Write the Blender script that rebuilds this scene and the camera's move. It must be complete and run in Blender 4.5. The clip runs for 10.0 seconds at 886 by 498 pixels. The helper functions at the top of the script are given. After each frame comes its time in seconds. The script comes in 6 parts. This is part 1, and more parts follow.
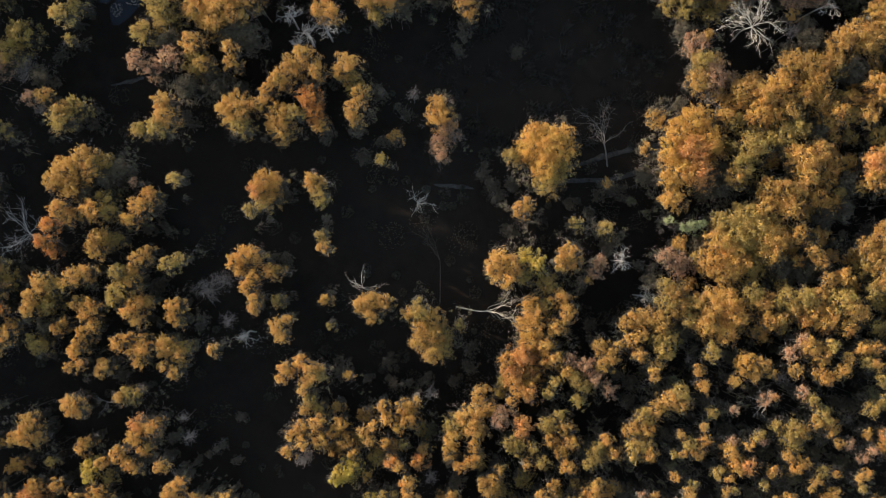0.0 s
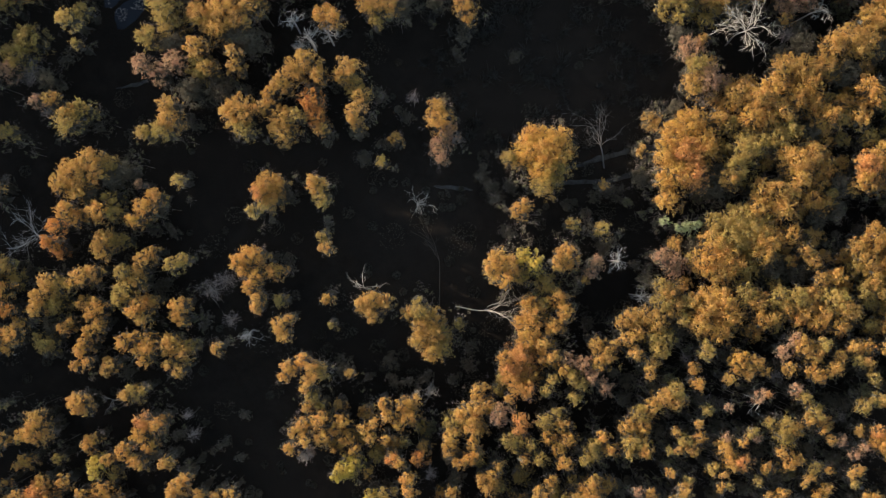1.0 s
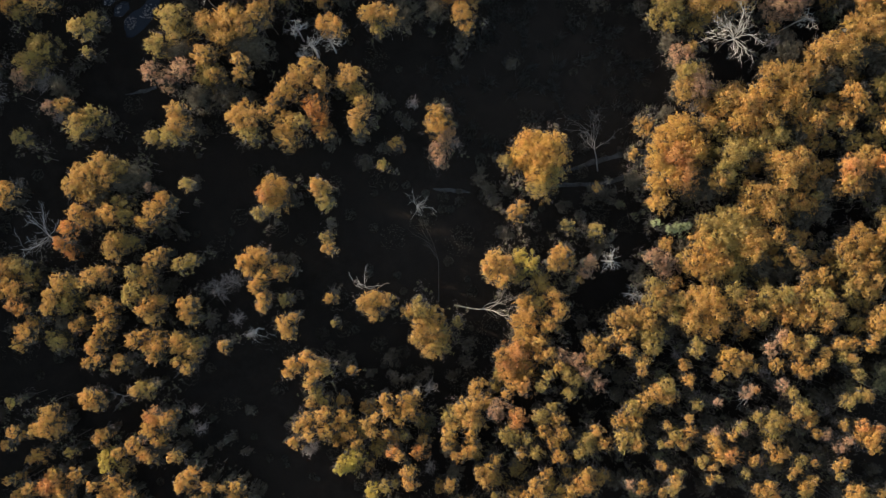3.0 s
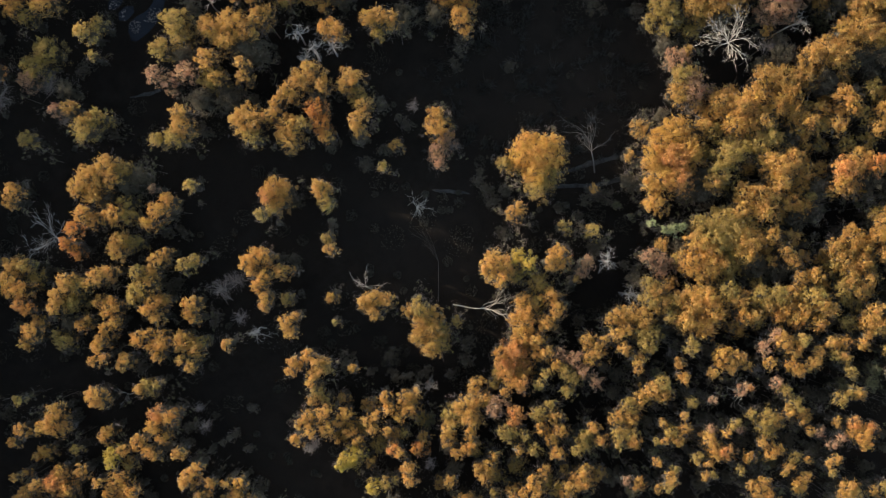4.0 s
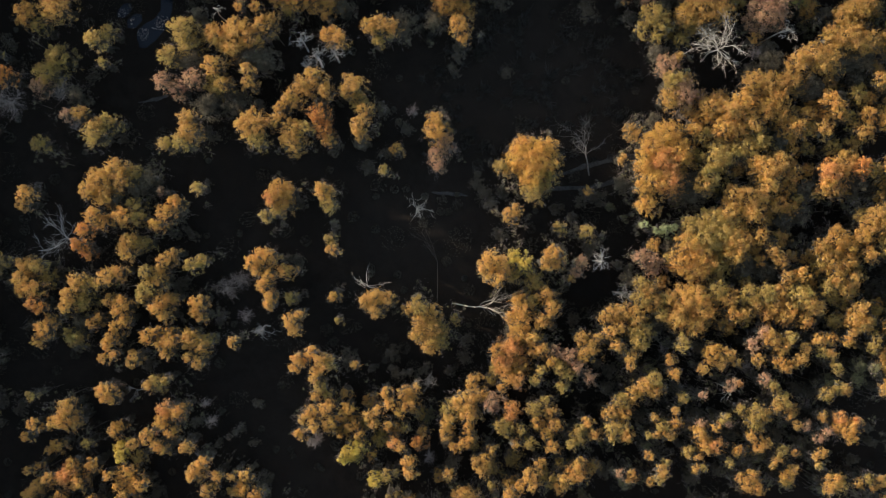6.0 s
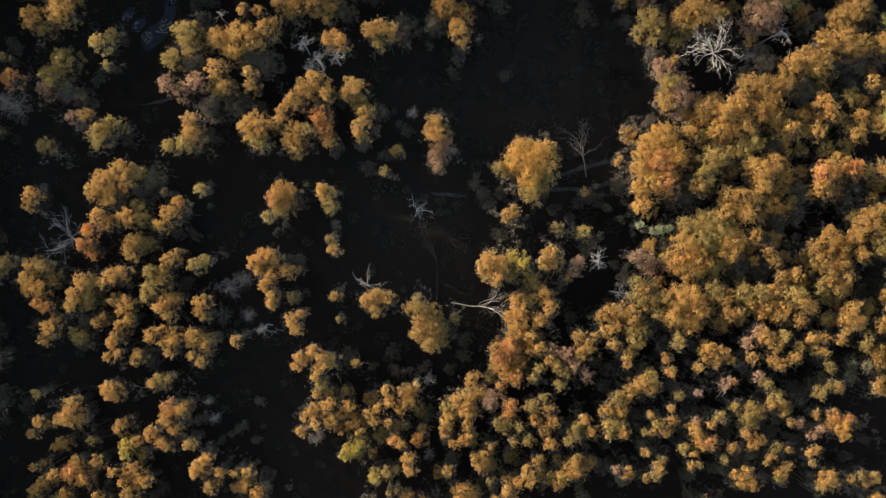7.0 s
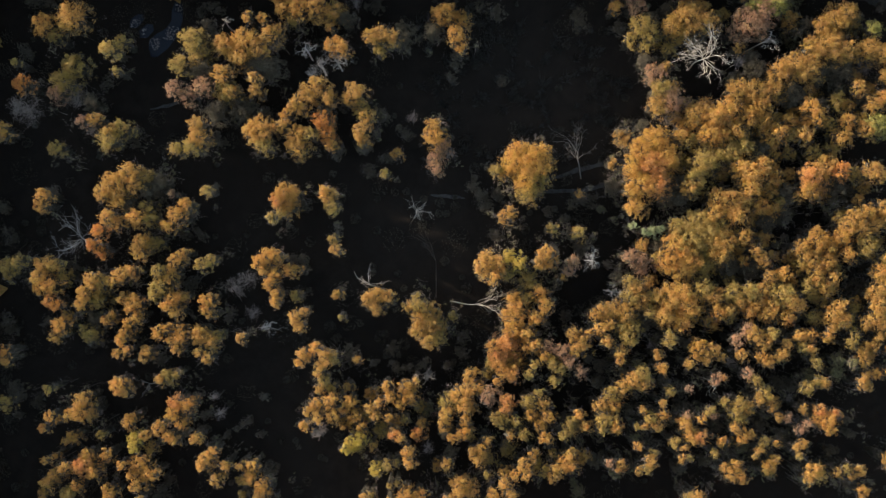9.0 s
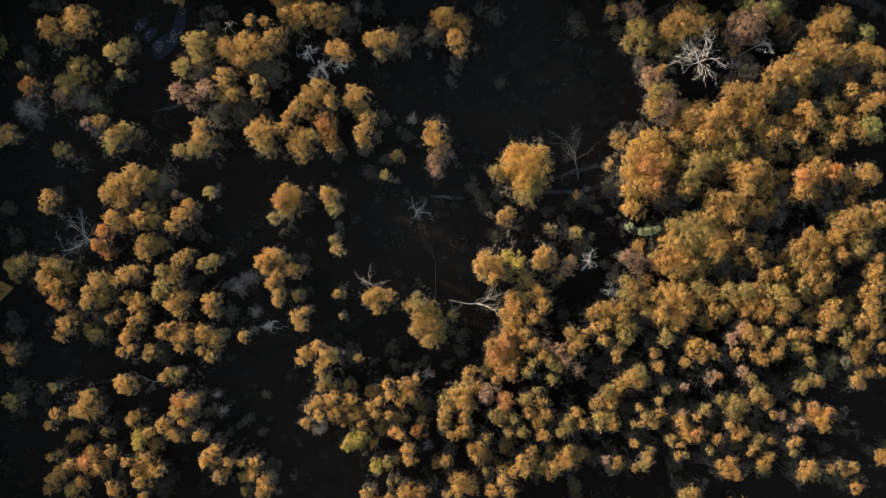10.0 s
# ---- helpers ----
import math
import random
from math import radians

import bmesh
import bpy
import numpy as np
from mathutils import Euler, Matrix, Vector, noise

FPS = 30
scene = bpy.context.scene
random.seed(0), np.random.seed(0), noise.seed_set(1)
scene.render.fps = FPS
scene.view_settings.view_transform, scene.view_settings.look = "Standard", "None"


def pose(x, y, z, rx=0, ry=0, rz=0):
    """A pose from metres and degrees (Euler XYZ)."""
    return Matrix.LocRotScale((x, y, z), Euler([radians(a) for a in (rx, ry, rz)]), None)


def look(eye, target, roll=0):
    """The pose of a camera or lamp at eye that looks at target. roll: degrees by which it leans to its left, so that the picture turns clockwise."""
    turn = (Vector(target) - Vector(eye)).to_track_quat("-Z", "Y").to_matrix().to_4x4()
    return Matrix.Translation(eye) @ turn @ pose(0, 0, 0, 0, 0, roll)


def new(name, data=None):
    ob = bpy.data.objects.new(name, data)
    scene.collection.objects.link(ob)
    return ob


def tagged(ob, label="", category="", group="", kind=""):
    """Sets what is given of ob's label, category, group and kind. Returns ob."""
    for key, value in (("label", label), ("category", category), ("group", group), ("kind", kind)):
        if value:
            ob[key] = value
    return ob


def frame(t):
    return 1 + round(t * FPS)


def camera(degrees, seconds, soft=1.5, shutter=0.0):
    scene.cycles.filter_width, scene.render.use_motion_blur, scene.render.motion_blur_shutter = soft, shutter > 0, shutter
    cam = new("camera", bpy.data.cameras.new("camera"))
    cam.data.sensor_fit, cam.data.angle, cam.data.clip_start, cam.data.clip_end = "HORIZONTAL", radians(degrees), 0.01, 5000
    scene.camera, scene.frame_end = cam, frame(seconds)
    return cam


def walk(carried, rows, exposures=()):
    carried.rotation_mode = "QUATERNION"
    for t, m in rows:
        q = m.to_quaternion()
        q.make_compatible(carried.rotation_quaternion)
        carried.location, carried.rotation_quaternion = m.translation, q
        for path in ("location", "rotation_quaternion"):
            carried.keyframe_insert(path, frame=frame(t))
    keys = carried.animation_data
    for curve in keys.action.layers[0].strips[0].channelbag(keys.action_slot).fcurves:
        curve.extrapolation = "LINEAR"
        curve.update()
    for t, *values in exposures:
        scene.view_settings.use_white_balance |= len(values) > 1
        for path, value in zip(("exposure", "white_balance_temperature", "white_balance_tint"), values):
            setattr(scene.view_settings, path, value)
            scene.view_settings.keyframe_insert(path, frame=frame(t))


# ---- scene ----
cam = camera(40.0, 10.0, soft=0.92)
CLIMB, START = 28.4, 168.0      # metres risen in ten seconds; first height over the ground


def flight(t):
    s = t / 10
    return pose(CLIMB * (0.0238 * s + 0.0046 * s * s), CLIMB * (0.0212 * s - 0.0112 * s * s),
                START + CLIMB * (s + 0.0107 * s * (1 - s)), 0, 0, -math.degrees(0.007 * s - 0.005 * s * s))


walk(cam, [(k / 2, flight(k / 2)) for k in range(21)], exposures=[(0.0, 1.77, 7600, 10), (10.0, 1.77, 7600, 10)])

# ---- light: a low sun, clear sky ----
SUN_UP, SUN_FROM = 12.0, Vector((-0.90, 0.43, 0)).normalized()
world = bpy.data.worlds.new("sky")
scene.world = world
world.use_nodes = True
wn = world.node_tree.nodes
sky = wn.new("ShaderNodeTexSky")
sky.sky_type, sky.sun_disc = "NISHITA", False
sky.sun_elevation = radians(SUN_UP)
sky.sun_rotation = math.atan2(SUN_FROM.x, SUN_FROM.y)
wn["Background"].inputs["Strength"].default_value = 0.15
world.node_tree.links.new(sky.outputs[0], wn["Background"].inputs["Color"])
sun = new("sun", bpy.data.lights.new("sun", "SUN"))
sun.data.energy, sun.data.angle, sun.data.color = 3.1, radians(0.6), (1.0, 0.94, 0.86)
sun_dir = SUN_FROM * math.cos(radians(SUN_UP)) + Vector((0, 0, math.sin(radians(SUN_UP))))
sun.matrix_world = look(sun_dir * 300, (0, 0, 0))

# ---- materials ----
def material(name):
    m = bpy.data.materials.new(name)
    m.use_nodes = True
    t = m.node_tree
    return m, t.nodes, t.links, t.nodes["Principled BSDF"]


def ramp(nodes, stops):
    r = nodes.new("ShaderNodeValToRGB")
    el = r.color_ramp.elements
    while len(el) < len(stops):
        el.new(0.5)
    for e, (p, c) in zip(el, stops):
        e.position, e.color = p, (*c, 1)
    return r


def noise_node(nodes, links, scale, detail=4.0, rough=0.6, coord="Object"):
    tc = nodes.new("ShaderNodeTexCoord")
    n = nodes.new("ShaderNodeTexNoise")
    n.inputs["Scale"].default_value = scale
    n.inputs["Detail"].default_value = detail
    n.inputs["Roughness"].default_value = rough
    links.new(tc.outputs[coord], n.inputs["Vector"])
    return n


def mix_colour(nodes, links, a, b, fac, kind="MIX"):
    m = nodes.new("ShaderNodeMix")
    m.data_type, m.blend_type = "RGBA", kind
    for socket, v in ((m.inputs[6], a), (m.inputs[7], b), (m.inputs[0], fac)):
        if isinstance(v, (tuple, float)):
            socket.default_value = (*v, 1) if isinstance(v, tuple) else v
        else:
            links.new(v, socket)
    return m.outputs[2]


def leaf_material(name, mid, through_leaf=0.44):
    """Autumn leaves: every leaf a shade of its own, patches of another hue through the crown, light passing through."""
    m, nodes, links, bsdf = material(name)
    dark, light = tuple(0.88 * c for c in mid), tuple(min(1.1 * c, 0.85) for c in mid)
    geo, info = nodes.new("ShaderNodeNewGeometry"), nodes.new("ShaderNodeObjectInfo")
    r = ramp(nodes, ((0.0, dark), (0.45, mid), (1.0, light)))
    links.new(geo.outputs["Random Per Island"], r.inputs[0])
    patch = noise_node(nodes, links, 0.8, 3.0)
    hue = nodes.new("ShaderNodeHueSaturation")
    shift = nodes.new("ShaderNodeMapRange")
    shift.inputs["From Min"].default_value, shift.inputs["From Max"].default_value = 0.3, 0.7
    shift.inputs["To Min"].default_value, shift.inputs["To Max"].default_value = 0.485, 0.515
    links.new(patch.outputs[0], shift.inputs[0])
    links.new(shift.outputs[0], hue.inputs["Hue"])
    val = nodes.new("ShaderNodeMapRange")
    val.inputs["To Min"].default_value, val.inputs["To Max"].default_value = 0.85, 1.15
    links.new(info.outputs["Random"], val.inputs[0])
    # Clump-sized light and dark patches: self-shadowing put into the leaf colour.
    clump_shade = noise_node(nodes, links, 2.6, 2.0)
    tone = nodes.new("ShaderNodeMapRange")
    tone.inputs["From Min"].default_value, tone.inputs["From Max"].default_value = 0.32, 0.68
    tone.inputs["To Min"].default_value, tone.inputs["To Max"].default_value = 0.76, 1.24
    links.new(clump_shade.outputs[0], tone.inputs[0])
    both = nodes.new("ShaderNodeMath")
    both.operation = "MULTIPLY"
    links.new(val.outputs[0], both.inputs[0])
    links.new(tone.outputs[0], both.inputs[1])
    links.new(both.outputs[0], hue.inputs["Value"])
    links.new(r.outputs[0], hue.inputs["Color"])
    links.new(hue.outputs[0], bsdf.inputs["Base Color"])
    bsdf.inputs["Roughness"].default_value = 0.6
    bsdf.inputs["Specular IOR Level"].default_value = 0.15
    tr = nodes.new("ShaderNodeBsdfTranslucent")
    links.new(hue.outputs[0], tr.inputs[0])
    mx = nodes.new("ShaderNodeMixShader")
    mx.inputs[0].default_value = through_leaf
    links.new(bsdf.outputs[0], mx.inputs[1])
    links.new(tr.outputs[0], mx.inputs[2])
    links.new(mx.outputs[0], nodes["Material Output"].inputs[0])
    return m


LEAF = {
    "gold": leaf_material("gold_leaves", (0.465, 0.274, 0.091)),
    "amber": leaf_material("amber_leaves", (0.485, 0.271, 0.085)),
    "honey": leaf_material("honey_leaves", (0.562, 0.323, 0.096)),
    "orange": leaf_material("orange_leaves", (0.556, 0.274, 0.102)),
    "rust": leaf_material("rust_leaves", (0.5, 0.225, 0.072)),
    "russet": leaf_material("russet_leaves", (0.42, 0.245, 0.15)),
    "olive": leaf_material("olive_leaves", (0.368, 0.257, 0.088)),
    "lime": leaf_material("lime_leaves", (0.29, 0.265, 0.085)),
    "lemon": leaf_material("lemon_leaves", (0.510, 0.378, 0.094)),
    "green": leaf_material("green_leaves", (0.19, 0.178, 0.1)),
    # Dull bush leaves, and the shade-toned share of lower crown leaves.
    "drab_shade": leaf_material("drab_shade_leaves", (0.125, 0.107, 0.078)),
    "pale": leaf_material("pale_green_leaves", (0.33, 0.36, 0.19)),
    # Floor brambles, and the shade-dark filling inside the crowns.
    "bramble": leaf_material("bramble_and_shade_leaves", (0.085, 0.076, 0.06)),
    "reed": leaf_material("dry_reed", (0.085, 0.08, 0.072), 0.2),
    "twig": leaf_material("dry_twigs", (0.24, 0.197, 0.178), 0.05),
}


def bark_material(name, dark, light, scale):
    m, nodes, links, bsdf = material(name)
    n = noise_node(nodes, links, scale, 6.0, 0.7)
    r = ramp(nodes, ((0.3, dark), (0.7, light)))
    links.new(n.outputs[0], r.inputs[0])
    fine = noise_node(nodes, links, scale * 9, 3.0)
    links.new(r.outputs[0], bsdf.inputs["Base Color"])
    bsdf.inputs["Roughness"].default_value = 0.9
    b = nodes.new("ShaderNodeBump")
    b.inputs["Strength"].default_value, b.inputs["Distance"].default_value = 0.5, 0.04
    links.new(fine.outputs[0], b.inputs["Height"])
    links.new(b.outputs[0], bsdf.inputs["Normal"])
    return m


BARK = bark_material("grey_brown_bark", (0.035, 0.027, 0.021), (0.10, 0.08, 0.063), 1.6)
DEAD = bark_material("bleached_wood", (0.30, 0.26, 0.22), (0.60, 0.54, 0.46), 1.2)
PALEWOOD = bark_material("pale_grey_wood", (0.22, 0.205, 0.19), (0.46, 0.43, 0.40), 1.2)
GREYWOOD = bark_material("weathered_grey_wood", (0.12, 0.105, 0.095), (0.27, 0.245, 0.225), 1.2)


def ground_material():
    m, nodes, links, bsdf = material("shade_dark_litter_soil")
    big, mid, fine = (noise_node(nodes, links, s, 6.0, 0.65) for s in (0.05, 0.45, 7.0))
    # Near-black soil and litter tones: deep forest shade is put into them.
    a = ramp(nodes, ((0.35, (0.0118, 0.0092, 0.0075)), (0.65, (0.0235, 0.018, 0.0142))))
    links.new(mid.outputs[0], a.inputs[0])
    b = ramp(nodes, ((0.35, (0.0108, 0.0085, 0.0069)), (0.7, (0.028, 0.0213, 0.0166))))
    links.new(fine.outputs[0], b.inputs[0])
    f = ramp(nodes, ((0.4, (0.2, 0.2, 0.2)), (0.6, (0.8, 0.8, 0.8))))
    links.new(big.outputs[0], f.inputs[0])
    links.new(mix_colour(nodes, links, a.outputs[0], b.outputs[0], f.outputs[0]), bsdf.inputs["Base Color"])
    bsdf.inputs["Roughness"].default_value = 0.95
    bsdf.inputs["Specular IOR Level"].default_value = 0.1
    bump = nodes.new("ShaderNodeBump")
    bump.inputs["Strength"].default_value, bump.inputs["Distance"].default_value = 0.6, 0.12
    links.new(fine.outputs[0], bump.inputs["Height"])
    links.new(bump.outputs[0], bsdf.inputs["Normal"])
    return m


def path_material():
    m, nodes, links, bsdf = material("pale_trodden_earth")
    n = noise_node(nodes, links, 1.3, 6.0, 0.7)
    r = ramp(nodes, ((0.36, (0.018, 0.016, 0.014)), (0.7, (0.07, 0.066, 0.062))))
    links.new(n.outputs[0], r.inputs[0])
    links.new(r.outputs[0], bsdf.inputs["Base Color"])
    bsdf.inputs["Roughness"].default_value = 0.95
    return m


def water_material():
    m, nodes, links, bsdf = material("still_pond_water")
    bsdf.inputs["Base Color"].default_value = (0.006, 0.009, 0.016, 1)
    bsdf.inputs["Roughness"].default_value = 0.08
    bsdf.inputs["IOR"].default_value = 1.33
    bsdf.inputs["Specular IOR Level"].default_value = 0.35
    n = noise_node(nodes, links, 2.5, 3.0)
    bump = nodes.new("ShaderNodeBump")
    bump.inputs["Strength"].default_value, bump.inputs["Distance"].default_value = 0.25, 0.02
    links.new(n.outputs[0], bump.inputs["Height"])
    links.new(bump.outputs[0], bsdf.inputs["Normal"])
    return m


SOIL, TRODDEN, WATER = ground_material(), path_material(), water_material()

# ---- mesh helpers ----
rng = np.random.default_rng(11)


def facets(name, verts, faces, slots, which=None):
    """A mesh of triangles or of quads, with a material slot for each face."""
    me = bpy.data.meshes.new(name)
    nf, k = faces.shape
    me.vertices.add(len(verts))
    me.vertices.foreach_set("co", np.ascontiguousarray(verts, dtype=np.float32).ravel())
    me.loops.add(nf * k)
    me.loops.foreach_set("vertex_index", np.ascontiguousarray(faces, dtype=np.int32).ravel())
    me.polygons.add(nf)
    me.polygons.foreach_set("loop_start", np.arange(0, nf * k, k, dtype=np.int32))
    for s in slots:
        me.materials.append(s)
    if which is not None:
        me.polygons.foreach_set("material_index", np.ascontiguousarray(which, dtype=np.int32))
    me.update(calc_edges=True)
    return me


def unit(v):
    return v / np.maximum(np.linalg.norm(v, axis=-1, keepdims=True), 1e-9)


def leaves(centres, outward, size, spread=0.9):
    """Pointed leaf sprays: a narrow triangle at each centre, facing roughly outward."""
    n = len(centres)
    nor = unit(outward + spread * rng.normal(size=(n, 3)))
    a = unit(np.cross(nor, np.cross(outward, nor) + 0.6 * rng.normal(size=(n, 3))))
    b = np.cross(nor, a)
    s = np.asarray(size).reshape(-1, 1) * rng.uniform(0.6, 1.4, (n, 1))
    a, b = a * s * 1.1, b * s * rng.uniform(0.42, 0.75, (n, 1))
    v = np.stack([centres - a - b, centres - a + b, centres + 1.3 * a], 1).reshape(-1, 3)
    return v, np.arange(3 * n).reshape(-1, 3)


def tube(points, radii, sides=5):
    """A tapered limb along a line of points."""
    p, k = np.asarray(points, float), len(points)
    d = unit(np.gradient(p, axis=0))
    ref = np.where(np.abs(d[:, 2:3]) > 0.9, [[1.0, 0, 0]], [[0, 0, 1.0]])
    u = unit(np.cross(d, ref))
    w = np.cross(d, u)
    ang = np.arange(sides) * 2 * np.pi / sides
    ring = np.cos(ang)[None, :, None] * u[:, None] + np.sin(ang)[None, :, None] * w[:, None]
    v = (p[:, None] + ring * np.asarray(radii)[:, None, None]).reshape(-1, 3)
    i = np.arange(sides)
    f = [np.stack([j * sides + i, j * sides + (i + 1) % sides, (j + 1) * sides + (i + 1) % sides, (j + 1) * sides + i], 1) for j in range(k - 1)]
    return v, np.concatenate(f)


def gather(pieces):
    vs, fs, base = [], [], 0
    for v, f in pieces:
        vs.append(v)
        fs.append(f + base)
        base += len(v)
    return np.concatenate(vs), np.concatenate(fs)


def bent(a, b, bend, steps):
    """Points along a bent line from a to b."""
    a, b = np.asarray(a, float), np.asarray(b, float)
    s = np.linspace(0, 1, steps + 1)[:, None]
    off = rng.normal(size=3) * np.linalg.norm(b - a) * bend
    return a + (b - a) * s + off * np.sin(np.pi * s) * s


def limb(a, b, r0, r1, bend=0.12, steps=4, sides=5):
    p = bent(a, b, bend, steps)
    return tube(p, np.linspace(r0, r1, steps + 1), sides)


def part(name, me, parent, label=""):
    ob = new(name, me)
    ob.parent = parent
    if label:
        ob["label"] = label
    return ob


POND = ((-43.9, 33.3, 2.3, 1.5), (-48.3, 36.3, 0.8, 1.1), (-46.4, 34.7, 1.2, 0.9), (-41.6, 38.2, 1.2, 2.7), (-42.2, 35.5, 1.1, 1.4))


def height(x, y):
    """The ground's rise and fall, and the hollow of the pond."""
    h = 0.25 * np.sin(x * 0.11 + 0.7) * np.cos(y * 0.13) + 0.10 * np.sin(x * 0.53 + y * 0.31) + 0.05 * np.sin(x * 1.3 - y * 1.1)
    hole = 0.0
    for px, py, rx, ry in POND:
        q = ((x - px) / rx) ** 2 + ((y - py) / ry) ** 2 + 0.25 * np.sin(2.1 * x + 1.3 * y)
        hole = np.maximum(hole, np.clip(1.25 - q, 0, 1))
    return h - 1.1 * hole


# ---- ground ----
def make_ground():
    near = np.arange(-120, 120.1, 1.6)
    far = np.array([130, 150, 190, 260, 400, 700, 1300, 2500, 4500.0])
    g = np.concatenate([-far[::-1], near, far])
    x, y = np.meshgrid(g, g)
    v = np.stack([x, y, height(x, y)], -1).reshape(-1, 3)
    n = len(g)
    i = (np.arange(n - 1)[:, None] * n + np.arange(n - 1)).ravel()
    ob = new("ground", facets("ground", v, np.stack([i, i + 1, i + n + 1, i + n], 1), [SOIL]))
    ob.data.shade_smooth()
    return tagged(ob, "forest floor of soil and leaf litter, coloured dark for shade", "ground", kind="structure")


make_ground()


def make_pond():
    x, y = np.meshgrid(np.linspace(-54, -38, 9), np.linspace(30, 43, 9))
    v = np.stack([x, y, x * 0 - 0.42], -1).reshape(-1, 3)
    i = (np.arange(8)[:, None] * 9 + np.arange(8)).ravel()
    ob = new("water", facets("water", v, np.stack([i, i + 1, i + 10, i + 9], 1), [WATER]))
    tagged(ob, "still dark pond water reflecting the sky", "water", kind="structure")
    p = np.stack([rng.uniform(-52, -39, 3200), rng.uniform(31, 42, 3200)], 1)
    keep = (height(p[:, 0], p[:, 1]) < -0.5) & (np.sin(1.3 * p[:, 0] + 0.9 * p[:, 1]) + np.sin(0.8 * p[:, 0] - 1.7 * p[:, 1]) > 0.1)
    p = p[keep]
    v, f = leaves(np.c_[p, np.full(len(p), -0.405)], np.tile([0, 0, 1.0], (len(p), 1)), 0.085, 0.03)
    ob = new("floating_leaves", facets("floating_leaves", v, f, [LEAF["twig"]]))
    tagged(ob, "pale specks floating on the pond", "leaves", kind="stuff")


make_pond()


def trail(points, widths, label):
    """A trodden path draped on the ground, with an uneven edge."""
    p = np.asarray(points, float)
    s = np.linspace(0, len(p) - 1, 14 * (len(p) - 1) + 1)
    x, y, w = (np.interp(s, np.arange(len(p)), c) for c in (p[:, 0], p[:, 1], np.asarray(widths, float)))
    ker = np.ones(9) / 9
    x, y = (np.convolve(np.pad(c, 4, mode="edge"), ker, "valid") for c in (x, y))
    d = unit(np.stack([np.gradient(x), np.gradient(y)], 1))
    nrm = np.stack([-d[:, 1], d[:, 0]], 1)
    rows = []
    for k in np.linspace(-1, 1, 5):
        wob = 1 + 0.22 * np.sin(s * 5.1 + k) + 0.15 * np.sin(s * 13.0 + 2 * k)
        q = np.stack([x, y], 1) + nrm * (k * w / 2 * wob)[:, None]
        z = height(q[:, 0], q[:, 1]) + 0.05 - 0.09 * abs(k) ** 3
        rows.append(np.c_[q, z])
    v = np.stack(rows, 1).reshape(-1, 3)
    n = len(s)
    i = (np.arange(n - 1)[:, None] * 5 + np.arange(4)).ravel()
    ob = new("path", facets("path", v, np.stack([i, i + 5, i + 6, i + 1], 1), [TRODDEN]))
    ob.data.shade_smooth()
    return tagged(ob, label, "path", kind="structure")


trail([(33.1, 15.1), (29.2, 14.1), (27.9, 11.4), (26.0, 10.2), (22.3, 9.4), (18.2, 9.5), (13.6, 9.0)], (1.6, 1.5, 1.3, 1.0, 0.8, 0.8, 0.5), "pale trodden earth path curving between the trees")
trail([(30.2, 14.2), (24.2, 13.4), (20.9, 12.3), (17.5, 11.3)], (1.5, 1.2, 0.8, 0.4), "pale trodden earth path forking off between the trees")
trail([(-1.4, 8.9), (0.4, 8.7), (2.6, 8.6), (4.4, 8.3)], (0.15, 0.75, 0.8, 0.15), "patch of pale bare earth in the shade")
trail([(-46.0, 22.6), (-44.4, 22.9), (-42.6, 23.3), (-41.2, 23.8)], (0.2, 0.5, 0.9, 0.4), "patch of pale bare earth under the trees")

trail([(64.0, 41.0), (68.0, 40.2), (71.0, 39.2), (76.0, 37.0)], (0.8, 2.2, 2.6, 1.5), "patch of pale bare earth beside green bushes")

# ---- trees ----
WORDS = {
    "gold": "golden-yellow", "amber": "amber-brown", "honey": "honey-gold", "orange": "orange", "rust": "rust-red", "russet": "pale russet",
    "olive": "olive-gold", "lime": "yellow-green", "lemon": "lemon-yellow", "green": "green", "pale": "pale green", "drab_shade": "dull brown", "twig": "bare grey",
}


